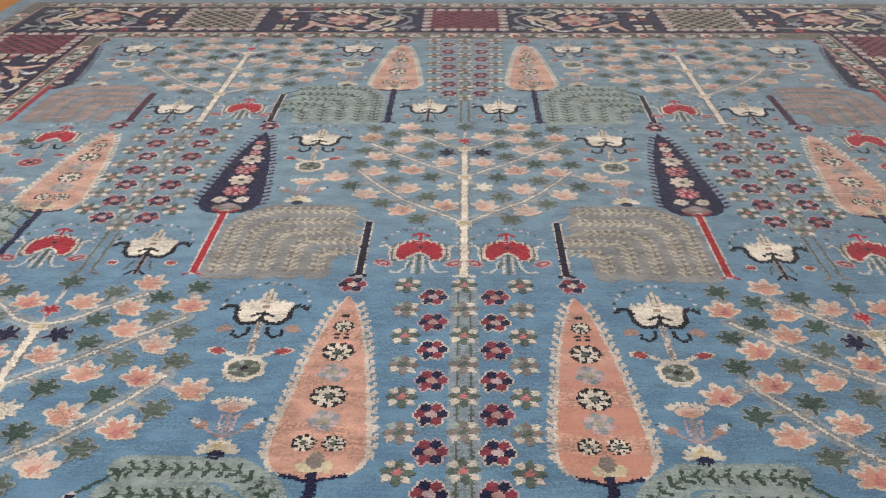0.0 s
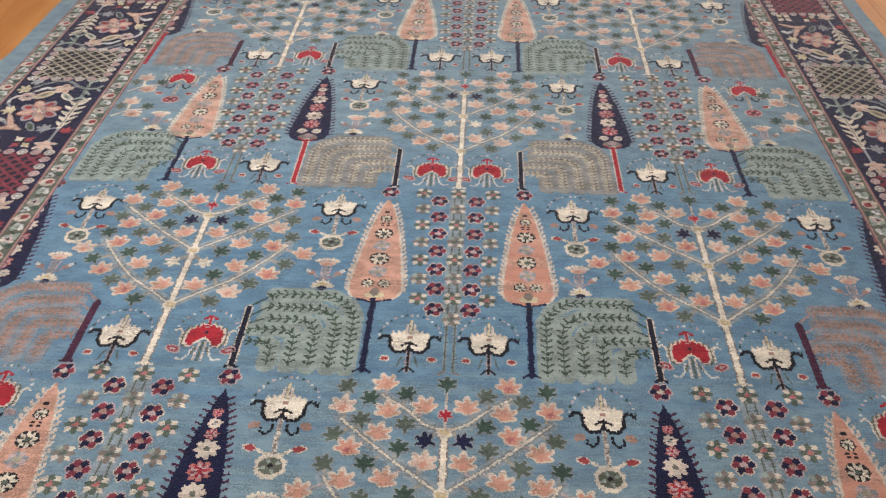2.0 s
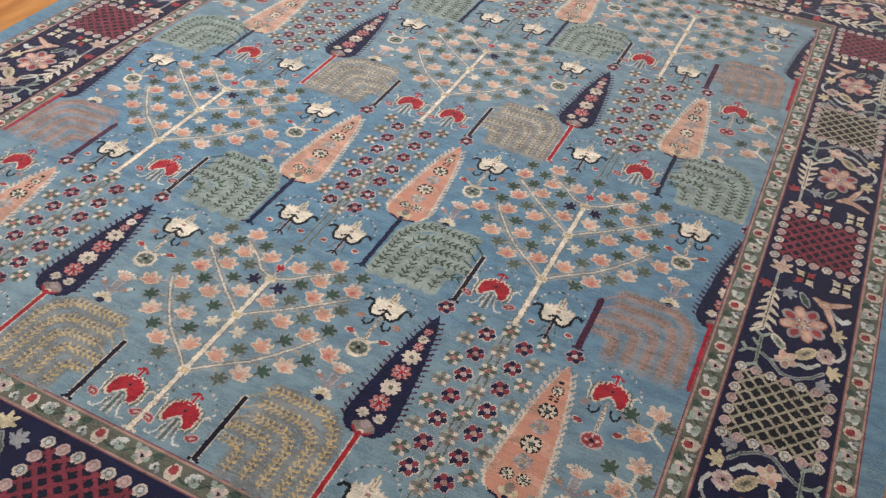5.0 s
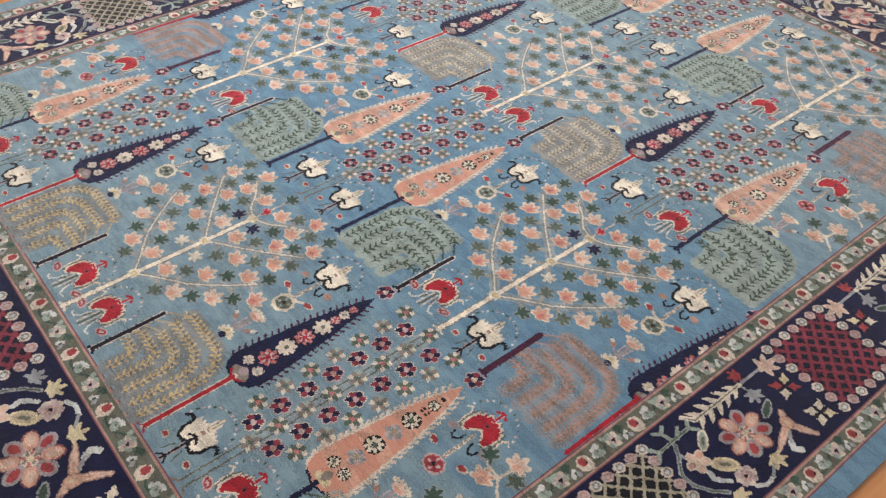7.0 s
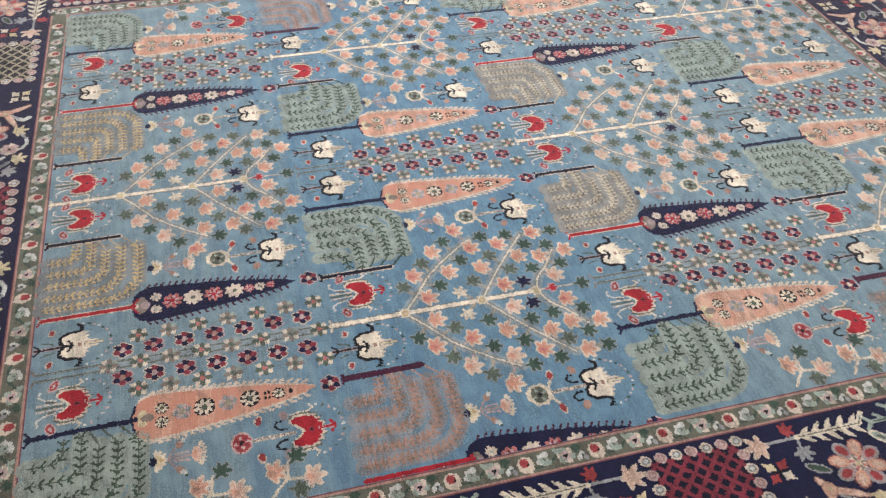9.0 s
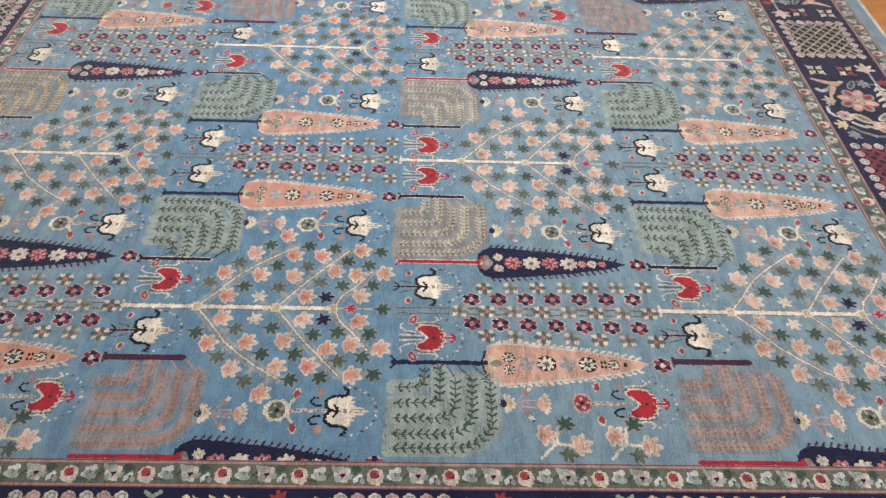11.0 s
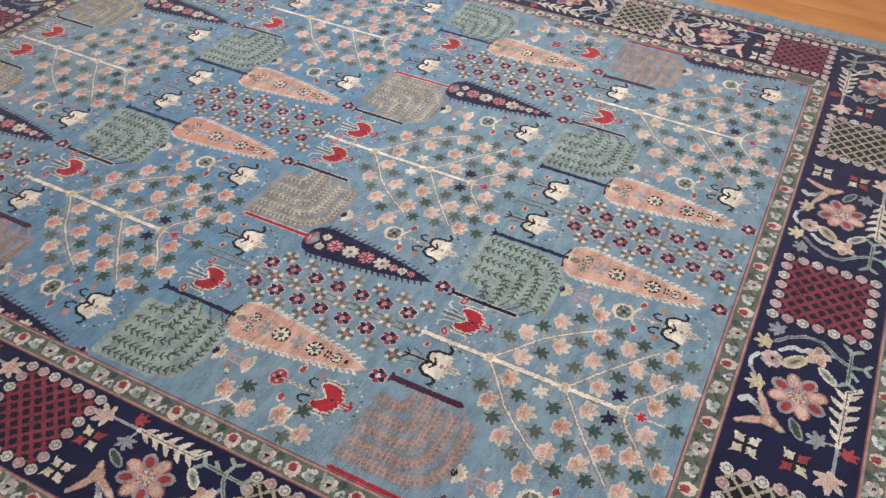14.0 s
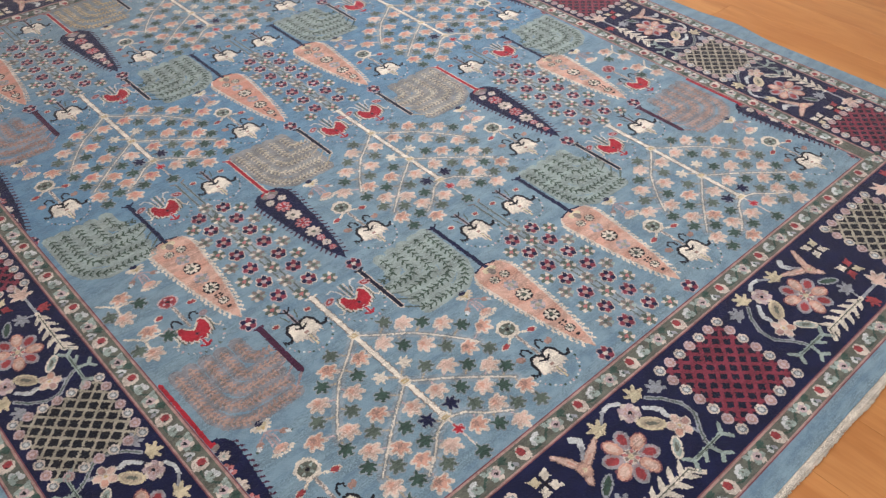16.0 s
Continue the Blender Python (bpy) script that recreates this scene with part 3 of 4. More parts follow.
def willow_cloth(trunk, ground, tick, stem, plain=False, gap=0.0135, fat=0.0046, halo=0.030, core=0.0040, reach=0.0105, fleck=None, lead=None):
    """Five nested boughs that rise from the trunk's head, bend over and hang to the ground."""
    c = Cloth(-0.02, -0.016, 0.245, 0.24)
    if ground:
        for pts in STRANDS:
            c.line(pts[1:], halo, ground)
    for way, pts in enumerate(STRANDS):
        segs = [(a, b, math.dist(a, b)) for a, b in zip(pts[::-1], pts[-2::-1])]
        total = sum(q[2] for q in segs) - (0.045 if way < 3 else 0.0)   # the foot of a long bough is bare
        c.line(pts, core, stem)
        n = int(total / gap)
        for m in range(n):
            want = (m + 0.4) * total / n
            for a, b, ln in segs:
                if want <= ln:
                    break
                want -= ln
            ux, uy = (b[0] - a[0]) / ln, (b[1] - a[1]) / ln
            px, py = a[0] + ux * want, a[1] + uy * want
            for s in (1, -1):
                c.line([(px, py), (px + ux * 0.008 - s * uy * reach, py + uy * 0.008 + s * ux * reach)], fat, tick)
            if fleck:
                c.ell(px + uy * 0.004, py - ux * 0.004, 0.0036, 0.0036, fleck)
        if lead:
            c.line(pts[:2], 0.0042, lead)
    if trunk:
        if not plain:
            c.line([(0, 0.0), (0, 0.168)], 0.0165, "pale")
        c.line([(0, 0.0), (0, 0.168)], 0.0118 if not plain else 0.0158, trunk)
        for s in (1, -1):
            c.line([(0, 0.004), (s * 0.012, -0.006)], 0.0045, trunk)
    return c


GOLD_WILLOW = both(lambda: willow_cloth("ink", "slate", "gold", "dun", gap=0.0135, fat=0.0050, halo=0.040, core=0.0036, reach=0.0102, fleck="bark", lead="dun"), "willow_motif")
DULL_WILLOW = both(lambda: willow_cloth("ink", "stone", "straw", "sand", gap=0.0132, fat=0.0046, halo=0.0435, core=0.0036, fleck="bark", lead="dun"), "willow_motif")
GREEN_WILLOW = both(lambda: willow_cloth("ink", "mist", "reed", "moss", gap=0.0162, halo=0.0415, fat=0.0046, core=0.0030, lead="moss"), "willow_motif")
SPARE_WILLOW = both(lambda: willow_cloth("ink", "mist", "reed", "moss", gap=0.0162, halo=0.0405, fat=0.0046, core=0.0030, lead="reed"), "willow_motif")
BARE_WILLOW = both(lambda: willow_cloth(None, "mist", "reed", "moss", gap=0.0162, halo=0.0415, fat=0.0046, core=0.0030, lead="moss"), "willow_motif")
ROSE_WILLOW = {row: both(lambda: willow_cloth("purple", ground_, tone, tone, True, gap=0.0130, fat=0.0060, halo=0.038, core=0.0056, reach=0.0098, fleck="taupe", lead="mauve"), "willow_motif") for row, tone, ground_ in ((1, "clay", "husk"), (3, "dawn", "ash"))}


# tulips
def dots(c, x, y, rx, ry, a0, a1, n, cols):
    for k in range(n):
        a = radians(a0 + (a1 - a0) * k / (n - 1))
        px, py = x + rx * math.cos(a), y + ry * math.sin(a)
        c.ell(px, py, 0.0031, 0.0031, cols[k % len(cols)])


def red_tulip_cloth(stem=True):
    c = Cloth(-0.080, -0.080, 0.080, 0.085)
    crown = [(0.037, -0.004), (0.035, 0.014), (0.031, 0.024), (0.027, 0.019), (0.022, 0.031), (0.017, 0.025), (0.011, 0.037), (0.005, 0.030)]
    body = [(-0.036, -0.016), (-0.029, -0.027), (-0.019, -0.026), (-0.010, -0.013), (0.0, -0.004), (0.010, -0.013), (0.019, -0.026), (0.029, -0.027), (0.036, -0.016)] + crown + [(0.0, 0.034)] + [(-x, y) for x, y in crown[::-1]]
    for s in (1, -1):
        if stem:
            c.line([(s * 0.006, -0.018), (s * 0.008, -0.066)], 0.0042, "pale")
            c.line([(s * 0.016, -0.030), (s * 0.020, -0.052), (s * 0.031, -0.067), (s * 0.043, -0.062)], 0.0046, "cloud").line([(s * 0.012, -0.030), (s * 0.016, -0.050)], 0.0036, "olive")
            c.ell(s * 0.055, -0.037, 0.0165, 0.0105, "haze", s * 24).ell(s * 0.055, -0.037, 0.0130, 0.0074, "crimson", s * 24).ell(s * 0.055, -0.037, 0.0075, 0.0030, "haze", s * 24)
        c.line([(s * 0.046, -0.026), (s * 0.046, 0.012), (s * 0.054, 0.020), (s * 0.064, 0.014)], 0.0042, "cream")
    c.poly([(x * 1.24, y * 1.22) for x, y in body], "olive").poly([(x * 1.14, y * 1.14) for x, y in body], "pale").poly(body, "red")
    if stem:
        c.line([(0, -0.012), (0, -0.068)], 0.0042, "moss")
    c.line([(-0.018, -0.022), (-0.008, -0.009), (0, -0.004), (0.008, -0.009), (0.018, -0.022)], 0.0042, "cream")
    c.ell(0, 0.012, 0.006, 0.006, "maroon").box(-0.0014, 0.010, 0.0014, 0.014, "black")
    c.line([(0, 0.030), (0, 0.060)], 0.0082, "haze").line([(0, 0.030), (0, 0.060)], 0.0046, "red").line([(-0.013, 0.052), (0, 0.062), (0.013, 0.052)], 0.0052, "red")
    dots(c, 0, 0.014, 0.062, 0.064, 14, 166, 13, ["cloud", "haze", "moss"])
    return c


def white_tulip_cloth(stem=True):
    c = Cloth(-0.085, -0.085, 0.085, 0.09)
    if stem:
        c.line([(0, -0.024), (0, -0.078)], 0.0095, "mauve").line([(0, -0.024), (0, -0.078)], 0.0045, "black")
        for s in (1, -1):
            c.ell(s * 0.046, -0.046, 0.0105, 0.0078, "pale").ell(s * 0.046, -0.046, 0.0078, 0.0054, "crimson")
            c.line([(s * 0.012, -0.040), (s * 0.020, -0.066)], 0.0036, "moss").line([(s * 0.004, -0.070), (s * 0.014, -0.080)], 0.0040, "black")
    crown = [(0.036, 0.020), (0.032, 0.029), (0.027, 0.022), (0.022, 0.032), (0.017, 0.024), (0.011, 0.034), (0.006, 0.027)]
    body = [(-0.036, -0.012), (-0.025, -0.026), (-0.012, -0.025), (0, -0.015), (0.012, -0.025), (0.025, -0.026), (0.036, -0.012)] + crown + [(0, 0.034)] + [(-x, y) for x, y in crown[::-1]]
    c.poly([(x * 1.10, y * 1.12) for x, y in body], "pale").poly(body, "ivory")
    for s in (1, -1):   # dark flanks that end in hooks
        c.line([(s * 0.060, 0.010), (s * 0.054, 0.017), (s * 0.045, 0.018), (s * 0.039, 0.010), (s * 0.038, -0.012), (s * 0.027, -0.028), (s * 0.012, -0.027), (0, -0.017)], 0.0070, "black")
        c.line([(s * 0.015, -0.010), (0, 0.001)], 0.0062, "black")
        c.line([(s * 0.008, 0.026), (s * 0.007, 0.052)], 0.0040, "pale")
    c.line([(0, 0.0), (0, -0.020)], 0.0062, "black").ell(0, 0.014, 0.0052, 0.0042, "clay")
    c.line([(0, 0.026), (0, 0.062)], 0.0072, "taupe").line([(0, 0.026), (0, 0.062)], 0.0042, "yellow")
    dots(c, 0, 0.012, 0.062, 0.068, 6, 174, 17, ["green", "cloud", "haze"])
    return c


def long_stem(c, ring_y, red=False):
    """The longer stem of a free-standing tulip, with hooks, buds and a round flower at its foot."""
    c.line([(0, -0.022), (0, ring_y)], 0.0105, "fog").line([(0, -0.022), (0, ring_y)], 0.0072, "pale").line([(0, -0.022), (0, ring_y)], 0.0032, "taupe")
    for s in (1, -1):
        c.line([(s * 0.013, -0.038), (s * 0.014, -0.052), (s * 0.024, -0.061), (s * 0.033, -0.055), (s * 0.034, -0.046)], 0.0046, "black")
        c.ell(s * 0.047, -0.040, 0.0120, 0.0085, "clay" if not red else "mauve", -s * 20)
        c.ell(s * 0.045, -0.092, 0.0135, 0.0080, "pale", s * 12).ell(s * 0.043, -0.092, 0.0105, 0.0062, "crimson", s * 12)
        if not red:
            c.line([(s * 0.014, ring_y + 0.024), (s * 0.028, ring_y + 0.034)], 0.0060, "cream")
    if red:
        c.ell(0, ring_y, 0.026, 0.022, "haze").ell(0, ring_y, 0.0215, 0.0180, "crimson").petals(0, ring_y, 0.0120, 0.0042, ["haze", "maroon"] * 4, 10, 0.0034).ell(0, ring_y, 0.005, 0.005, "black")
    else:
        c.star(0, ring_y, 0.0305, 0.88, 8, "cream", 22.5).ell(0, ring_y, 0.0215, 0.0185, "olive").petals(0, ring_y, 0.0130, 0.0050, ["sage", "moss"] * 4, 22, 0.0034).ell(0, ring_y, 0.0046, 0.0046, "black")
    return c


def tall(base, ring_y, red=False):
    c = Cloth(-0.085, ring_y - 0.035, 0.085, 0.09)
    long_stem(c, ring_y, red)
    top = base(False)
    i, j = top.i0 - c.i0, top.j0 - c.j0
    h, w = top.g.shape
    a0, a1 = max(0, -j), min(h, c.g.shape[0] - j)
    part_ = c.g[j + a0:j + a1, max(i, 0):max(i, 0) + w]
    src = top.g[a0:a1, max(0, -i):max(0, -i) + part_.shape[1]]
    part_[src > 0] = src[src > 0]
    return c


RED_TULIP, WHITE_TULIP = red_tulip_cloth().mesh("tulip_motif", LOW), white_tulip_cloth().mesh("tulip_motif", LOW)
TALL_WHITE, TALL_RED = tall(white_tulip_cloth, -0.130).mesh("tulip_motif", LOW), tall(red_tulip_cloth, -0.128, True).mesh("tulip_motif", LOW)


def seedling_cloth():
    """A fan-shaped flower at the foot, two side buds and a crowned blossom on a thin stem."""
    c = Cloth(-0.055, -0.03, 0.055, 0.13)
    c.line([(0, 0.010), (0, 0.072)], 0.0084, "fog").line([(0, 0.010), (0, 0.072)], 0.0040, "mauve")
    for s in (1, -1):
        c.line([(0, 0.022), (s * 0.016, 0.030), (s * 0.026, 0.040)], 0.0040, "mauve")
        c.ell(s * 0.030, 0.044, 0.0105, 0.0070, "clay", s * 25).ell(s * 0.038, 0.051, 0.0075, 0.0052, "cloud", s * 30).box(s * 0.044 - 0.0014, 0.052, s * 0.044 + 0.0028, 0.056, "green")
        c.line([(s * 0.007, 0.034), (s * 0.010, 0.062)], 0.0036, "haze")
    c.ell(0, 0.077, 0.0180, 0.0105, "apricot").ell(0, 0.073, 0.010, 0.005, "peach")
    for k in range(7):   # a crown of white petals
        a = 15 + 25 * k
        c.ell(0.0235 * math.cos(radians(a)), 0.080 + 0.0125 * math.sin(radians(a)), 0.0052, 0.0040, "cream", a)
    for k in range(7):
        a = 4 + 28.7 * k
        c.ell(0.0175 * math.cos(radians(a)), 0.0135 * math.sin(radians(a)) - 0.002, 0.0082, 0.0048, "cream", a)
    return c.ell(0, 0.001, 0.0125, 0.009, "yellow").ell(0, -0.008, 0.0100, 0.0085, "navy").ell(0, 0.009, 0.005, 0.004, "gold")


SEEDLING = seedling_cloth().mesh("seedling_motif", LOW)


def twig_cloth():
    c = Cloth(-0.09, -0.04, 0.02, 0.09)
    return c.line([(0.005, -0.02), (-0.03, 0.012), (-0.07, 0.02)], 0.0062, "cream").line([(-0.03, 0.012), (-0.026, 0.05)], 0.0062, "cream")


TWIG = both(twig_cloth, "twig_motif")

# ---- the garden, row by row ----
rnd = random.Random(11)
PITCH = 0.637
for row in range(4):
    y = row * PITCH
    if row % 2 == 0:
        tree(0, y, rnd)
        for s in (1, -1):
            motif("tulip_motif", RED_TULIP, s * 0.071, y + 0.071, label="knotted red tulip with white outline")
            motif("willow_motif", (GOLD_WILLOW if row == 0 else DULL_WILLOW)[s], s * 0.160, y, label="knotted willow with %s leaves and black trunk" % ("golden" if row == 0 else "straw-coloured"))
            cypress(NAVY_CYPRESS, s * 0.414, y, "knotted navy cypress with rosettes on a red trunk")
            motif("tulip_motif", TALL_WHITE, s * 0.296, y + 0.530, label="knotted white tulip on a long stem")
            motif("seedling_motif", SEEDLING, s * 0.294, y + 0.250, label="knotted small plant with pale flower")
            motif("tulip_motif", WHITE_TULIP, s * 0.502, y + 0.074, label="knotted white tulip outlined in black")
            shrub(s * 0.580, y, rnd)
            motif("tulip_motif", RED_TULIP, s * 0.664, y + 0.078, label="knotted red tulip with white outline")
            cypress(PEACH_CYPRESS[s < 0] if row == 0 else PALE_CYPRESS, s * 0.736, y, "knotted peach cypress with rosettes on a navy trunk")
            motif("willow_motif", BARE_WILLOW[s], s * 0.738, y, label="knotted willow with drooping sage green boughs")
            motif("seedling_motif", SEEDLING, s * 0.845, y + 0.246, label="knotted small plant with pale flower")
            motif("tulip_motif", TALL_RED, s * 0.842, y + 0.538, label="knotted red tulip on a long stem")
            for ty in (0.33, 0.475):
                tw = motif("twig_motif", TWIG[s], s * 0.975, y + ty, label="knotted twig with peach blossoms at the field's edge")
                motif("blossom", PALE_BLOSSOM[2], -s * 0.050, -0.010, tw, rnd.uniform(-20, 20))
                motif("blossom", PALE_BLOSSOM[0], -s * 0.026, 0.060, tw, rnd.uniform(-20, 20))
                motif("leaf", LEAF[0], -s * 0.078, 0.036, tw, s * 50)
                motif("leaf", LEAF[1], -s * 0.004, 0.034, tw, -s * 10)
    else:
        shrub(0, y, rnd)
        for s in (1, -1):
            out = (0.008 if s > 0 else -0.018) * (row == 1)
            motif("tulip_motif", WHITE_TULIP, s * 0.080, y + 0.079, label="knotted white tulip outlined in black")
            cypress(PEACH_CYPRESS[s < 0] if row == 1 else PALE_CYPRESS, s * 0.166, y, "knotted peach cypress with rosettes on a navy trunk")
            motif("willow_motif", (SPARE_WILLOW if row == 1 else GREEN_WILLOW)[-s], s * 0.420, y, label="knotted willow with sage green boughs and black trunk")
            motif("tulip_motif", TALL_WHITE, s * 0.283, y + 0.528, label="knotted white tulip on a long stem")
            motif("seedling_motif", SEEDLING, s * 0.280, y + 0.244, label="knotted small plant with pale flower")
            motif("tulip_motif", RED_TULIP, s * 0.490, y + 0.076, label="knotted red tulip with white outline")
            tree(s * 0.570 + out, y, rnd)
            motif("tulip_motif", WHITE_TULIP, s * 0.646 + out, y + 0.068, label="knotted white tulip outlined in black")
            motif("willow_motif", ROSE_WILLOW[row][s], s * 0.724 + out, y, label="knotted willow with rose boughs and purple trunk")
            motif("tulip_motif", TALL_WHITE, s * 0.870, y + 0.524, label="knotted white tulip on a long stem")
            motif("seedling_motif", SEEDLING, s * 0.880, y + 0.238, label="knotted small plant with pale flower")
            motif("cypress_motif", HALF_CYPRESS[s], s * 0.999, y, label="knotted half cypress, navy, cut off by the border")

# ---- borders ----
def guard_cloth(step):
    """One repeat of the narrow border: red cup, curled leaf, round flower with a dark eye, small forked leaf."""
    c = Cloth(-0.028, -0.03, 0.028, step)
    k = step / 0.15
    c.line([(-0.014, -0.006), (0.014, 0.022 * k), (0.010, 0.052 * k), (-0.014, 0.075 * k), (-0.010, 0.105 * k), (0.014, 0.125 * k)], 0.0044, "green")
    c.ell(0.003, 0.000, 0.0185, 0.0165, "pale").ell(0.017, 0.006, 0.006, 0.006, "pale").ell(-0.002, -0.001, 0.0105, 0.0095, "crimson")
    c.box(0.0015, 0.004, 0.005, 0.008, "black").box(-0.004, -0.004, -0.001, 0.000, "maroon")
    c.line([(0.004, 0.030 * k), (-0.008, 0.034 * k), (-0.012, 0.046 * k)], 0.0120, "cloud").ell(0.004, 0.042 * k, 0.013, 0.0090, "sage", 60).ell(-0.001, 0.040 * k, 0.004, 0.003, "olive")
    c.petals(0.0, 0.086 * k, 0.0115, 0.0085, ["pale", "sage"] * 3, 15, 0.0080).ell(0.0, 0.086 * k, 0.0105, 0.0100, "haze").ell(0.0005, 0.086 * k, 0.0046, 0.0046, "black")
    c.ell(-0.013, 0.070 * k, 0.010, 0.006, "sage", 40)
    return c.ell(0.008, 0.116 * k, 0.0105, 0.0062, "cloud", -35).ell(0.012, 0.124 * k, 0.0085, 0.0052, "grey", 40).ell(0.009, 0.119 * k, 0.004, 0.003, "green").ell(-0.013, 0.112 * k, 0.007, 0.010, "green")


GUARD_SIDE, GUARD_END = guard_cloth(0.15).mesh("guard_vine", LOW), guard_cloth(0.184).mesh("guard_vine", LOW)


def guard(b, a, phase):
    """Flowers along the four sides of a narrow band between the rectangles b and a."""
    mx, my = (a[1] - b[1]) / 2, (a[3] - b[3]) / 2
    for side in range(4):
        upright = side % 2 == 0
        lo, hi = (b[2], b[3]) if upright else (b[0], b[1])
        step = 0.15 if upright else 0.184
        n = int((hi - lo) / step)
        for k in range(n):
            p = (lo + hi) / 2 + (k - (n - 1) / 2) * step + phase
            x, y, turn = ((b[1] + mx, p, 0), (p, b[3] + my, 90), (b[0] - mx, p, 180), (p, b[2] - my, -90))[side]
            ob = new("guard_vine", GUARD_SIDE if upright else GUARD_END)
            ob.parent, ob.location, ob.rotation_euler = rug, (x, y, PILE), (0, 0, radians(turn))


guard(R0, R1, -0.02)
guard(R2, R3, 0.02)


def rosette_cloth(rim, line, heart):
    c = Cloth(-0.018, -0.018, 0.018, 0.018)
    return c.ell(0, 0, 0.0126, 0.0126, rim).ell(0, 0, 0.0086, 0.0086, line).ell(0, 0, 0.0050, 0.0050, heart)


ROSETTE = [rosette_cloth("pale", "slate", "cloud").mesh("rosette", HIGH), rosette_cloth("haze", "blush", "haze").mesh("rosette", HIGH)]


def lattice_cloth(line, ground, p, wide):
    c = Cloth(-0.105, -0.105, 0.105, 0.105)
    if ground:
        c.box(-0.098, -0.098, 0.098, 0.098, ground)
    u, v = (c.X + c.Y) / p, (c.X - c.Y) / p
    near = (np.abs(u - np.round(u)) < wide) | (np.abs(v - np.round(v)) < wide)
    return c.fill(near & (np.abs(c.X) < 0.1) & (np.abs(c.Y) < 0.1), line)


LATTICE = {"maroon": lattice_cloth("maroon", "ink", 0.034, 0.185).mesh("lattice_panel", LOW), "cream": lattice_cloth("sand", "black", 0.036, 0.125).mesh("lattice_panel", LOW)}


def lattice(kind, x, y, across=1.0, along=1.0, turn=0):
    """A square of lattice work, ringed with seven rosettes a side."""
    ob = new("lattice_panel", LATTICE[kind])
    ob.parent, ob.location, ob.rotation_euler = rug, (x, y, PILE), (0, 0, radians(turn))
    ob.scale = (across, along, 1)
    tagged(ob, "knotted square of %s lattice ringed with rosettes" % kind)
    for i in range(7):
        for j in range(7):
            if i in (0, 6) or j in (0, 6):
                motif("rosette", ROSETTE[(i + j) % 2], (i - 3) * 0.0335, (j - 3) * 0.0335, ob)


# the floral panels: every piece is drawn at its place, across (field to floor) and along the border
def at_(u, v):
    """From the panel's own measure (u along from a lattice's middle, v across from the inner guard) to its middle."""
    return (0.140 - v, 0.362 - u)


def spiky(c, u, v, du, dv, r, col, rim=None):
    """A leaf with sharp lobes that points along (du, dv)."""
    x, y = at_(u, v)
    a0 = math.degrees(math.atan2(-du, -dv))
    if rim:
        lobed(c, x, y, r * 1.26, a0, rim)
    return lobed(c, x, y, r, a0, col, 1.05).ell(x, y, r * 0.52, r * 0.48, col)


def band(c, pts, wide, col):
    return c.line([at_(*p) for p in pts], wide, col)


def pod(c, u0, v0, u1, v1, wide, rim, col, heart):
    """A pointed oval leaf between two places, with a rim and a darker heart."""
    (ax, ay), (bx, by) = at_(u0, v0), at_(u1, v1)
    ln, a = math.dist((ax, ay), (bx, by)) / 2, math.degrees(math.atan2(by - ay, bx - ax))
    mx, my = (ax + bx) / 2, (ay + by) / 2
    return c.ell(mx, my, ln, wide, rim, a).ell(mx, my, ln * 0.78, wide * 0.68, col, a).ell(mx, my, ln * 0.45, wide * 0.30, heart, a)


def draw_vine(c):
    pts = [(0.203, 0.056), (0.175, 0.084), (0.155, 0.120), (0.156, 0.155), (0.188, 0.193), (0.203, 0.220)]
    band(c, pts, 0.0100, "grey")
    band(c, [(0.188, 0.193), (0.196, 0.170)], 0.007, "grey")
    band(c, pts, 0.0036, "moss")


def draw_fork(c):
    for pts in ([(0.158, 0.224), (0.258, 0.226)], [(0.205, 0.224), (0.199, 0.256)], [(0.158, 0.224), (0.143, 0.206)], [(0.158, 0.224), (0.146, 0.244)], [(0.258, 0.226), (0.274, 0.209)],
                [(0.258, 0.226), (0.273, 0.246)], [(0.199, 0.256), (0.183, 0.268)], [(0.199, 0.256), (0.214, 0.268)], [(0.222, 0.224), (0.240, 0.244)]):
        band(c, pts, 0.0094, "sage")
    band(c, [(0.165, 0.224), (0.252, 0.226)], 0.0036, "moss")


def draw_daisy(c):
    x, y = at_(0.263, 0.058)
    c.petals(x, y, 0.0165, 0.0105, ["pale", "haze"] * 4, 10, 0.0095).ell(x, y, 0.0165, 0.0165, "haze").petals(x, y, 0.0100, 0.0036, ["blush"] * 6).ell(x, y, 0.0050, 0.0050, "black")


def draw_pink(c):
    x, y = at_(0.208, 0.152)
    c.petals(x, y, 0.0180, 0.0135, ["pale"] * 5, 20, 0.0115).petals(x, y, 0.0175, 0.0105, ["apricot", "blush", "apricot", "peach", "apricot"], 20, 0.0085).ell(x, y, 0.0085, 0.0085, "pale").ell(x, y, 0.004, 0.004, "gold")


def draw_big(c):
    x, y = at_(0.350, 0.131)
    turn = 250
    c.petals(x, y, 0.0415, 0.0255, ["wine", "grey"] * 4, turn, 0.0185)
    c.petals(x, y, 0.0415, 0.0225, ["peach", "mauve"] * 4, turn, 0.0152)
    c.petals(x, y, 0.0435, 0.0150, ["apricot", "crimson"] * 4, turn, 0.0098)
    c.ell(x, y, 0.0185, 0.0185, "pale").petals(x, y, 0.0125, 0.0050, ["taupe", "rose"] * 4, 10, 0.0036).ell(x, y, 0.0062, 0.0062, "yellow")


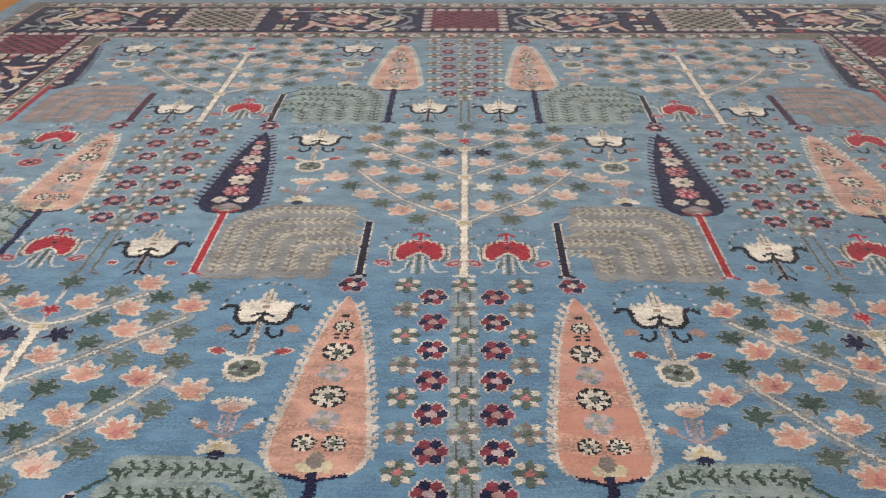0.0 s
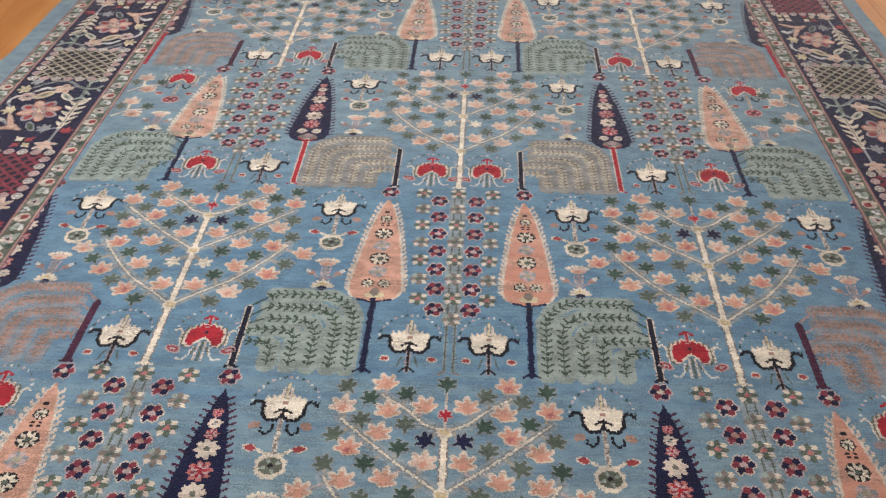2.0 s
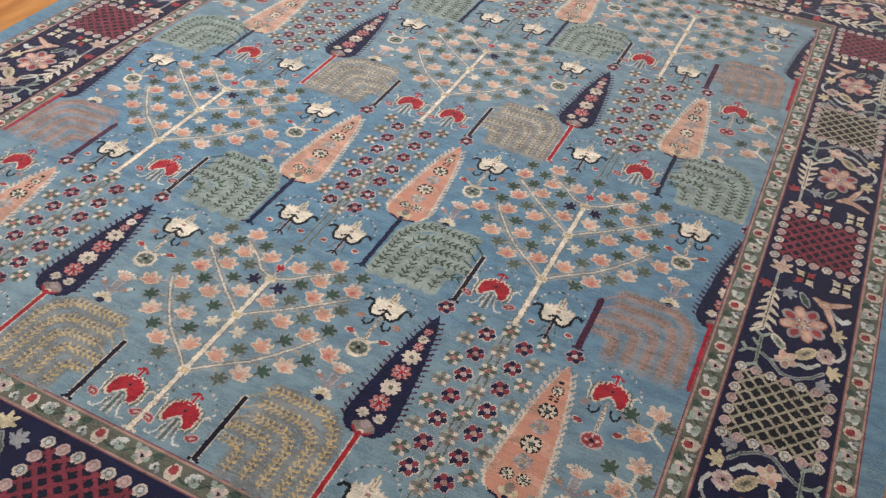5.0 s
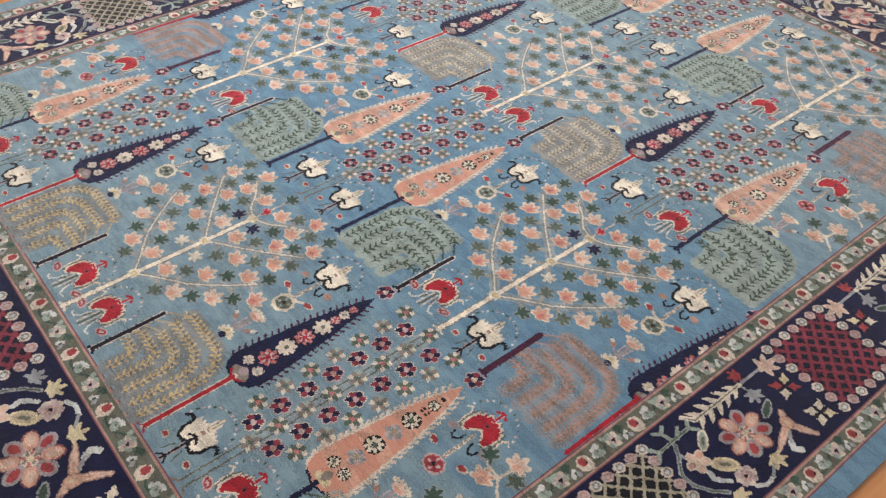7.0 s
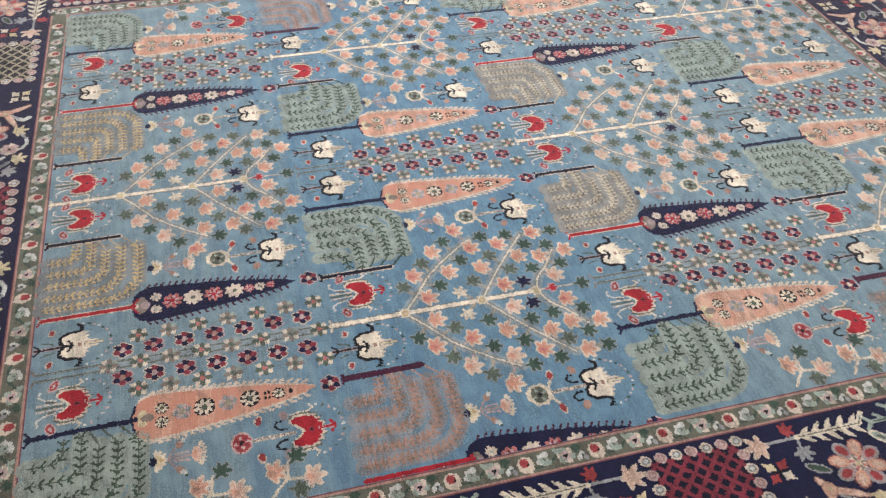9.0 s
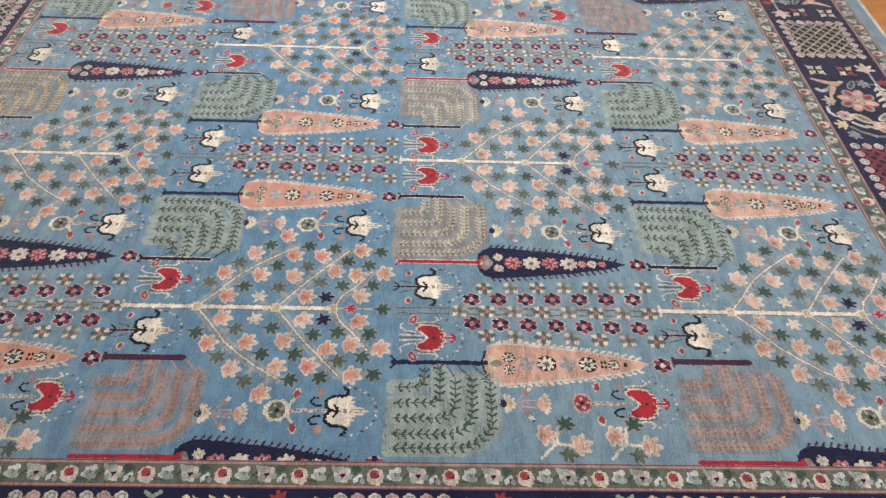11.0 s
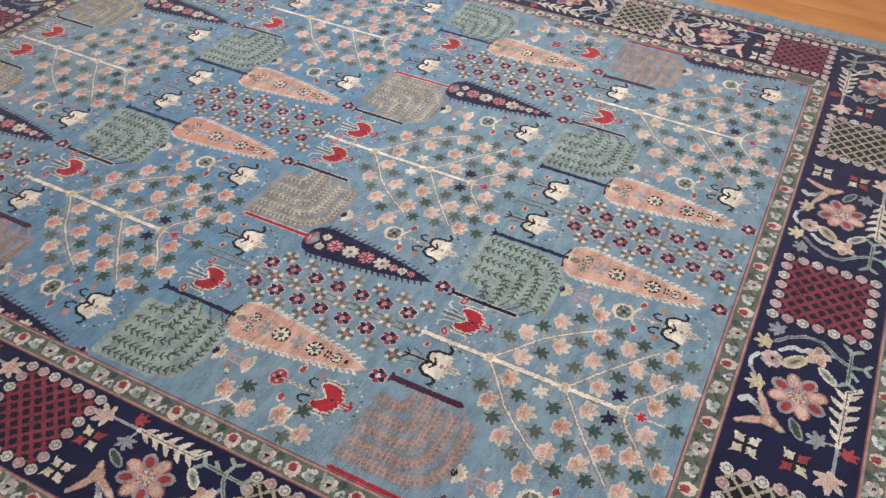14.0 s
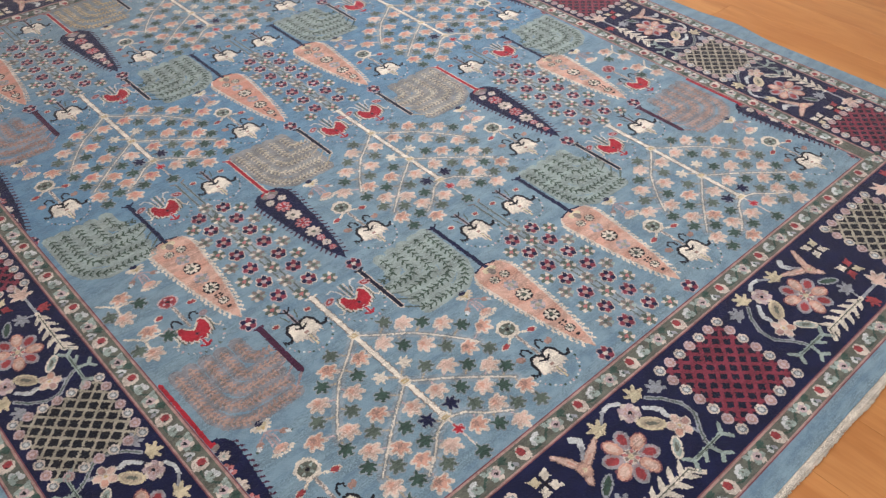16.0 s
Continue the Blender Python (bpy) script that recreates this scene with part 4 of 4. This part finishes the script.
def draw_tulip(c):
    """A peach flower head: a cup with three curled petals, each with its own dark rim."""
    for tip, mid, wide in (((0.476, 0.022), (0.460, 0.052), 0.0150), ((0.376, 0.052), (0.408, 0.068), 0.0150), ((0.462, 0.116), (0.452, 0.100), 0.0150)):
        for grow, tone in ((0.0056, "clay"), (0.0, "apricot")):
            band(c, [(0.446, 0.084), mid], wide + grow, tone)
            band(c, [mid, ((mid[0] + tip[0]) / 2, (mid[1] + tip[1]) / 2)], wide * 0.85 + grow, tone)
            band(c, [mid, tip], wide * 0.5 + grow, tone)
        band(c, [(0.446, 0.084), mid], 0.0042, "peach")
    x, y = at_(0.447, 0.087)
    c.ell(x, y, 0.0185, 0.0165, "clay").ell(x, y, 0.0160, 0.0140, "melon").ell(x, y, 0.006, 0.005, "yellow")


def draw_cross(c, u, v, arms):
    """Four leaf-shaped arms with three points each, round a dark cross."""
    shape = [(0.005, 0.0), (0.014, 0.0060), (0.020, 0.0140), (0.027, 0.0062), (0.042, 0.0), (0.027, -0.0062), (0.020, -0.0140), (0.014, -0.0060)]
    for du, dv, col in arms:
        ln = math.hypot(du, dv)
        eu, ev = du / ln, dv / ln
        c.poly([at_(u + p * eu - q * ev, v + p * ev + q * eu) for p, q in shape], col)
    band(c, [(u - 0.016, v), (u + 0.016, v)], 0.0050, "black")
    band(c, [(u, v - 0.016), (u, v + 0.016)], 0.0050, "black")


def draw_feather(c):
    band(c, [(0.520, 0.229), (0.440, 0.230)], 0.0072, "grey")
    for k in range(5):
        u, w = 0.432 - 0.031 * k, (0.023, 0.030, 0.034, 0.034, 0.030)[k]
        for s in (1, -1):
            c.poly([at_(u + 0.010, 0.230), at_(u - 0.010, 0.230 + s * w * 0.72), at_(u - 0.026, 0.230 + s * w), at_(u - 0.020, 0.230 + s * w * 0.6), at_(u - 0.010, 0.230)], "cream")
    band(c, [(0.446, 0.230), (0.286, 0.230)], 0.0120, "cream")
    band(c, [(0.290, 0.230), (0.268, 0.256)], 0.0115, "cream")
    band(c, [(0.440, 0.230), (0.288, 0.230), (0.278, 0.242)], 0.0036, "olive")


PIECES = {
    "vine_stem": draw_vine, "forked_stem": draw_fork, "yellow_leaf": lambda c: spiky(c, 0.213, 0.036, 0.3, -1, 0.0265, "yellow"), "grey_leaf": lambda c: spiky(c, 0.163, 0.056, -0.4, -1, 0.0255, "grey"),
    "white_leaf": lambda c: band(band(c, [(0.228, 0.071), (0.214, 0.084)], 0.0100, "cloud"), [(0.214, 0.084), (0.204, 0.099), (0.207, 0.117)], 0.0130, "cloud"), "daisy": draw_daisy,
    "curl_leaf": lambda c: band(band(c, [(0.262, 0.026), (0.284, 0.014), (0.308, 0.017)], 0.0098, "cloud"), [(0.308, 0.017), (0.331, 0.034)], 0.0080, "grey"),
    "pointed_leaf": lambda c: spiky(c, 0.348, 0.043, 0.2, -1, 0.0270, "yellow"), "cream_bud": lambda c: pod(c, 0.272, 0.084, 0.226, 0.132, 0.0175, "yellow", "dun", "olive"), "pink_flower": draw_pink,
    "grey_bud": lambda c: pod(c, 0.238, 0.160, 0.280, 0.203, 0.0130, "cream", "sage", "olive"), "big_flower": draw_big, "peach_tulip": draw_tulip,
    "comma_leaf": lambda c: band(band(c, [(0.414, 0.018), (0.402, 0.032), (0.411, 0.048)], 0.0150, "cloud"), [(0.411, 0.048), (0.430, 0.066)], 0.0085, "grey"), "hanging_leaf": lambda c: pod(c, 0.416, 0.126, 0.468, 0.157, 0.0120, "grey", "reed", "green"),
    "cross_flower": lambda c: draw_cross(c, 0.532, 0.053, ((-0.024, -0.025, "cream"), (-0.026, 0.028, "cream"), (0.027, -0.026, "yellow"), (0.027, 0.027, "cream"))),
    "red_cross": lambda c: draw_cross(c, 0.530, 0.155, ((-0.023, -0.021, "cream"), (-0.022, 0.022, "crimson"), (0.024, -0.023, "crimson"), (0.022, 0.022, "yellow"))),
    "feather_leaf": draw_feather, "star_flower": lambda c: spiky(c, 0.540, 0.226, 1, 0, 0.0290, "apricot", "pale"), "side_leaf": lambda c: band(spiky(c, 0.452, 0.190, -0.3, -1, 0.0260, "grey"), [(0.452, 0.196), (0.447, 0.224)], 0.0070, "grey"),
    "red_leaf": lambda c: spiky(c, 0.464, 0.254, -1, 0.3, 0.0215, "crimson"),
}


def piece_meshes():
    out = {}
    for name, draw in PIECES.items():
        c = Cloth(-0.150, -0.240, 0.150, 0.240)
        draw(c)
        rows, cols = np.nonzero(c.g.any(1))[0], np.nonzero(c.g.any(0))[0]
        a, b, d, e = rows[0], rows[-1] + 1, cols[0], cols[-1] + 1
        c.g, c.i0, c.j0 = c.g[a:b, d:e].copy(), c.i0 + int(d), c.j0 + int(a)
        lift = HIGH if name in ("feather_leaf", "big_flower", "pink_flower", "cream_bud", "star_flower", "forked_stem") else LOW
        out[name] = {1: c.mesh(name, lift), -1: c.mirrored().mesh(name, lift)}
    return out


BORDER = piece_meshes()


def panel(x, y, turn, fa=1, fb=1, across=1.0, along=1.0):
    """Lays the floral panel with its middle at (x, y); turn 0: along +y with the field on its left. fa, fb: mirrored across or along the border."""
    for name, halves in BORDER.items():
        ob = new(name, halves[fa * fb])
        ob.parent, ob.location = rug, (x, y, PILE)
        ob.scale = (across, along, 1)
        ob.rotation_euler = (0, 0, radians(turn + (180 if fb < 0 else 0)))


XR, XL = (R1[1] + R2[1]) / 2, (R1[0] + R2[0]) / 2
YT, YB = (R1[3] + R2[3]) / 2, (R1[2] + R2[2]) / 2
for xs, turn in ((XR, 0), (XL, 180)):
    wide = 0.85 if turn == 0 else 0.97
    for k, yy in enumerate((0.045, 0.660, 1.282, 1.895, 2.480)):
        lattice("maroon" if k % 2 == 0 else "cream", xs, yy, 0.975 if turn == 0 else 1.12, 1.0)
    up = 1 if turn == 0 else -1
    for yy, fa, fb in ((0.352, -1, 1), (0.971, 1, -1), (1.588, 1, 1), (2.188, -1, -1)):
        panel(xs, yy, turn, fa, fb * up, wide, 0.93)
for ys, turn in ((YT, 90), (YB, -90)):
    lattice("maroon", 0, ys, 1.15, 1.08)
    for s in (1, -1):
        lattice("cream", s * 0.725 - (0.03 if s < 0 else 0), ys, 1.15, 1.08)
        panel(s * 1.078 - (0.038 if s < 0 else 0), ys, turn, 1, -1 if (s > 0) == (turn > 0) else 1)
        panel(s * 0.362 - (0.012 if s < 0 else 0), ys, turn, -1, 1 if (s > 0) == (turn > 0) else -1)

# ---- wooden floor: planks along the rug's length ----
floor = slab("floor", JOINT, [(X0 - 0.15, X1 + 0.15, Y0 - 0.15, Y1 + 0.15, -0.12, -0.004)], kind="structure", label="honey-coloured laminate floor")
PLANK_W, PLANK_L = 0.195, 1.38
pv, pf = [], []
g_, b_ = 0.0003, 0.0004
pv = [(g_, g_, -0.006), (PLANK_W - g_, g_, -0.006), (PLANK_W - g_, PLANK_L - g_, -0.006), (g_, PLANK_L - g_, -0.006)]
pv += [(g_, g_, -b_), (PLANK_W - g_, g_, -b_), (PLANK_W - g_, PLANK_L - g_, -b_), (g_, PLANK_L - g_, -b_)]
pv += [(g_ + b_, g_ + b_, 0), (PLANK_W - g_ - b_, g_ + b_, 0), (PLANK_W - g_ - b_, PLANK_L - g_ - b_, 0), (g_ + b_, PLANK_L - g_ - b_, 0)]
pf = [(8, 9, 10, 11)] + [(k, (k + 1) % 4, 4 + (k + 1) % 4, 4 + k) for k in range(4)] + [(4 + k, 4 + (k + 1) % 4, 8 + (k + 1) % 4, 8 + k) for k in range(4)]
PLANK = faces_mesh("plank", pv, pf, [WOOD])
rnd = random.Random(5)
for i in range(math.ceil((X1 - X0) / PLANK_W)):
    start = Y0 - rnd.uniform(0.2, PLANK_L - 0.2)
    wide = min(1.0, (X1 - X0 - i * PLANK_W) / PLANK_W)
    for k in range(math.ceil((Y1 - start) / PLANK_L)):   # planks at the walls are cut to length
        a, c = max(Y0, start + k * PLANK_L), min(Y1, start + (k + 1) * PLANK_L)
        ob = new("plank", PLANK)
        ob.parent, ob.location, ob.scale = floor, (X0 + i * PLANK_W, a, 0), (wide, (c - a) / PLANK_L, 1)
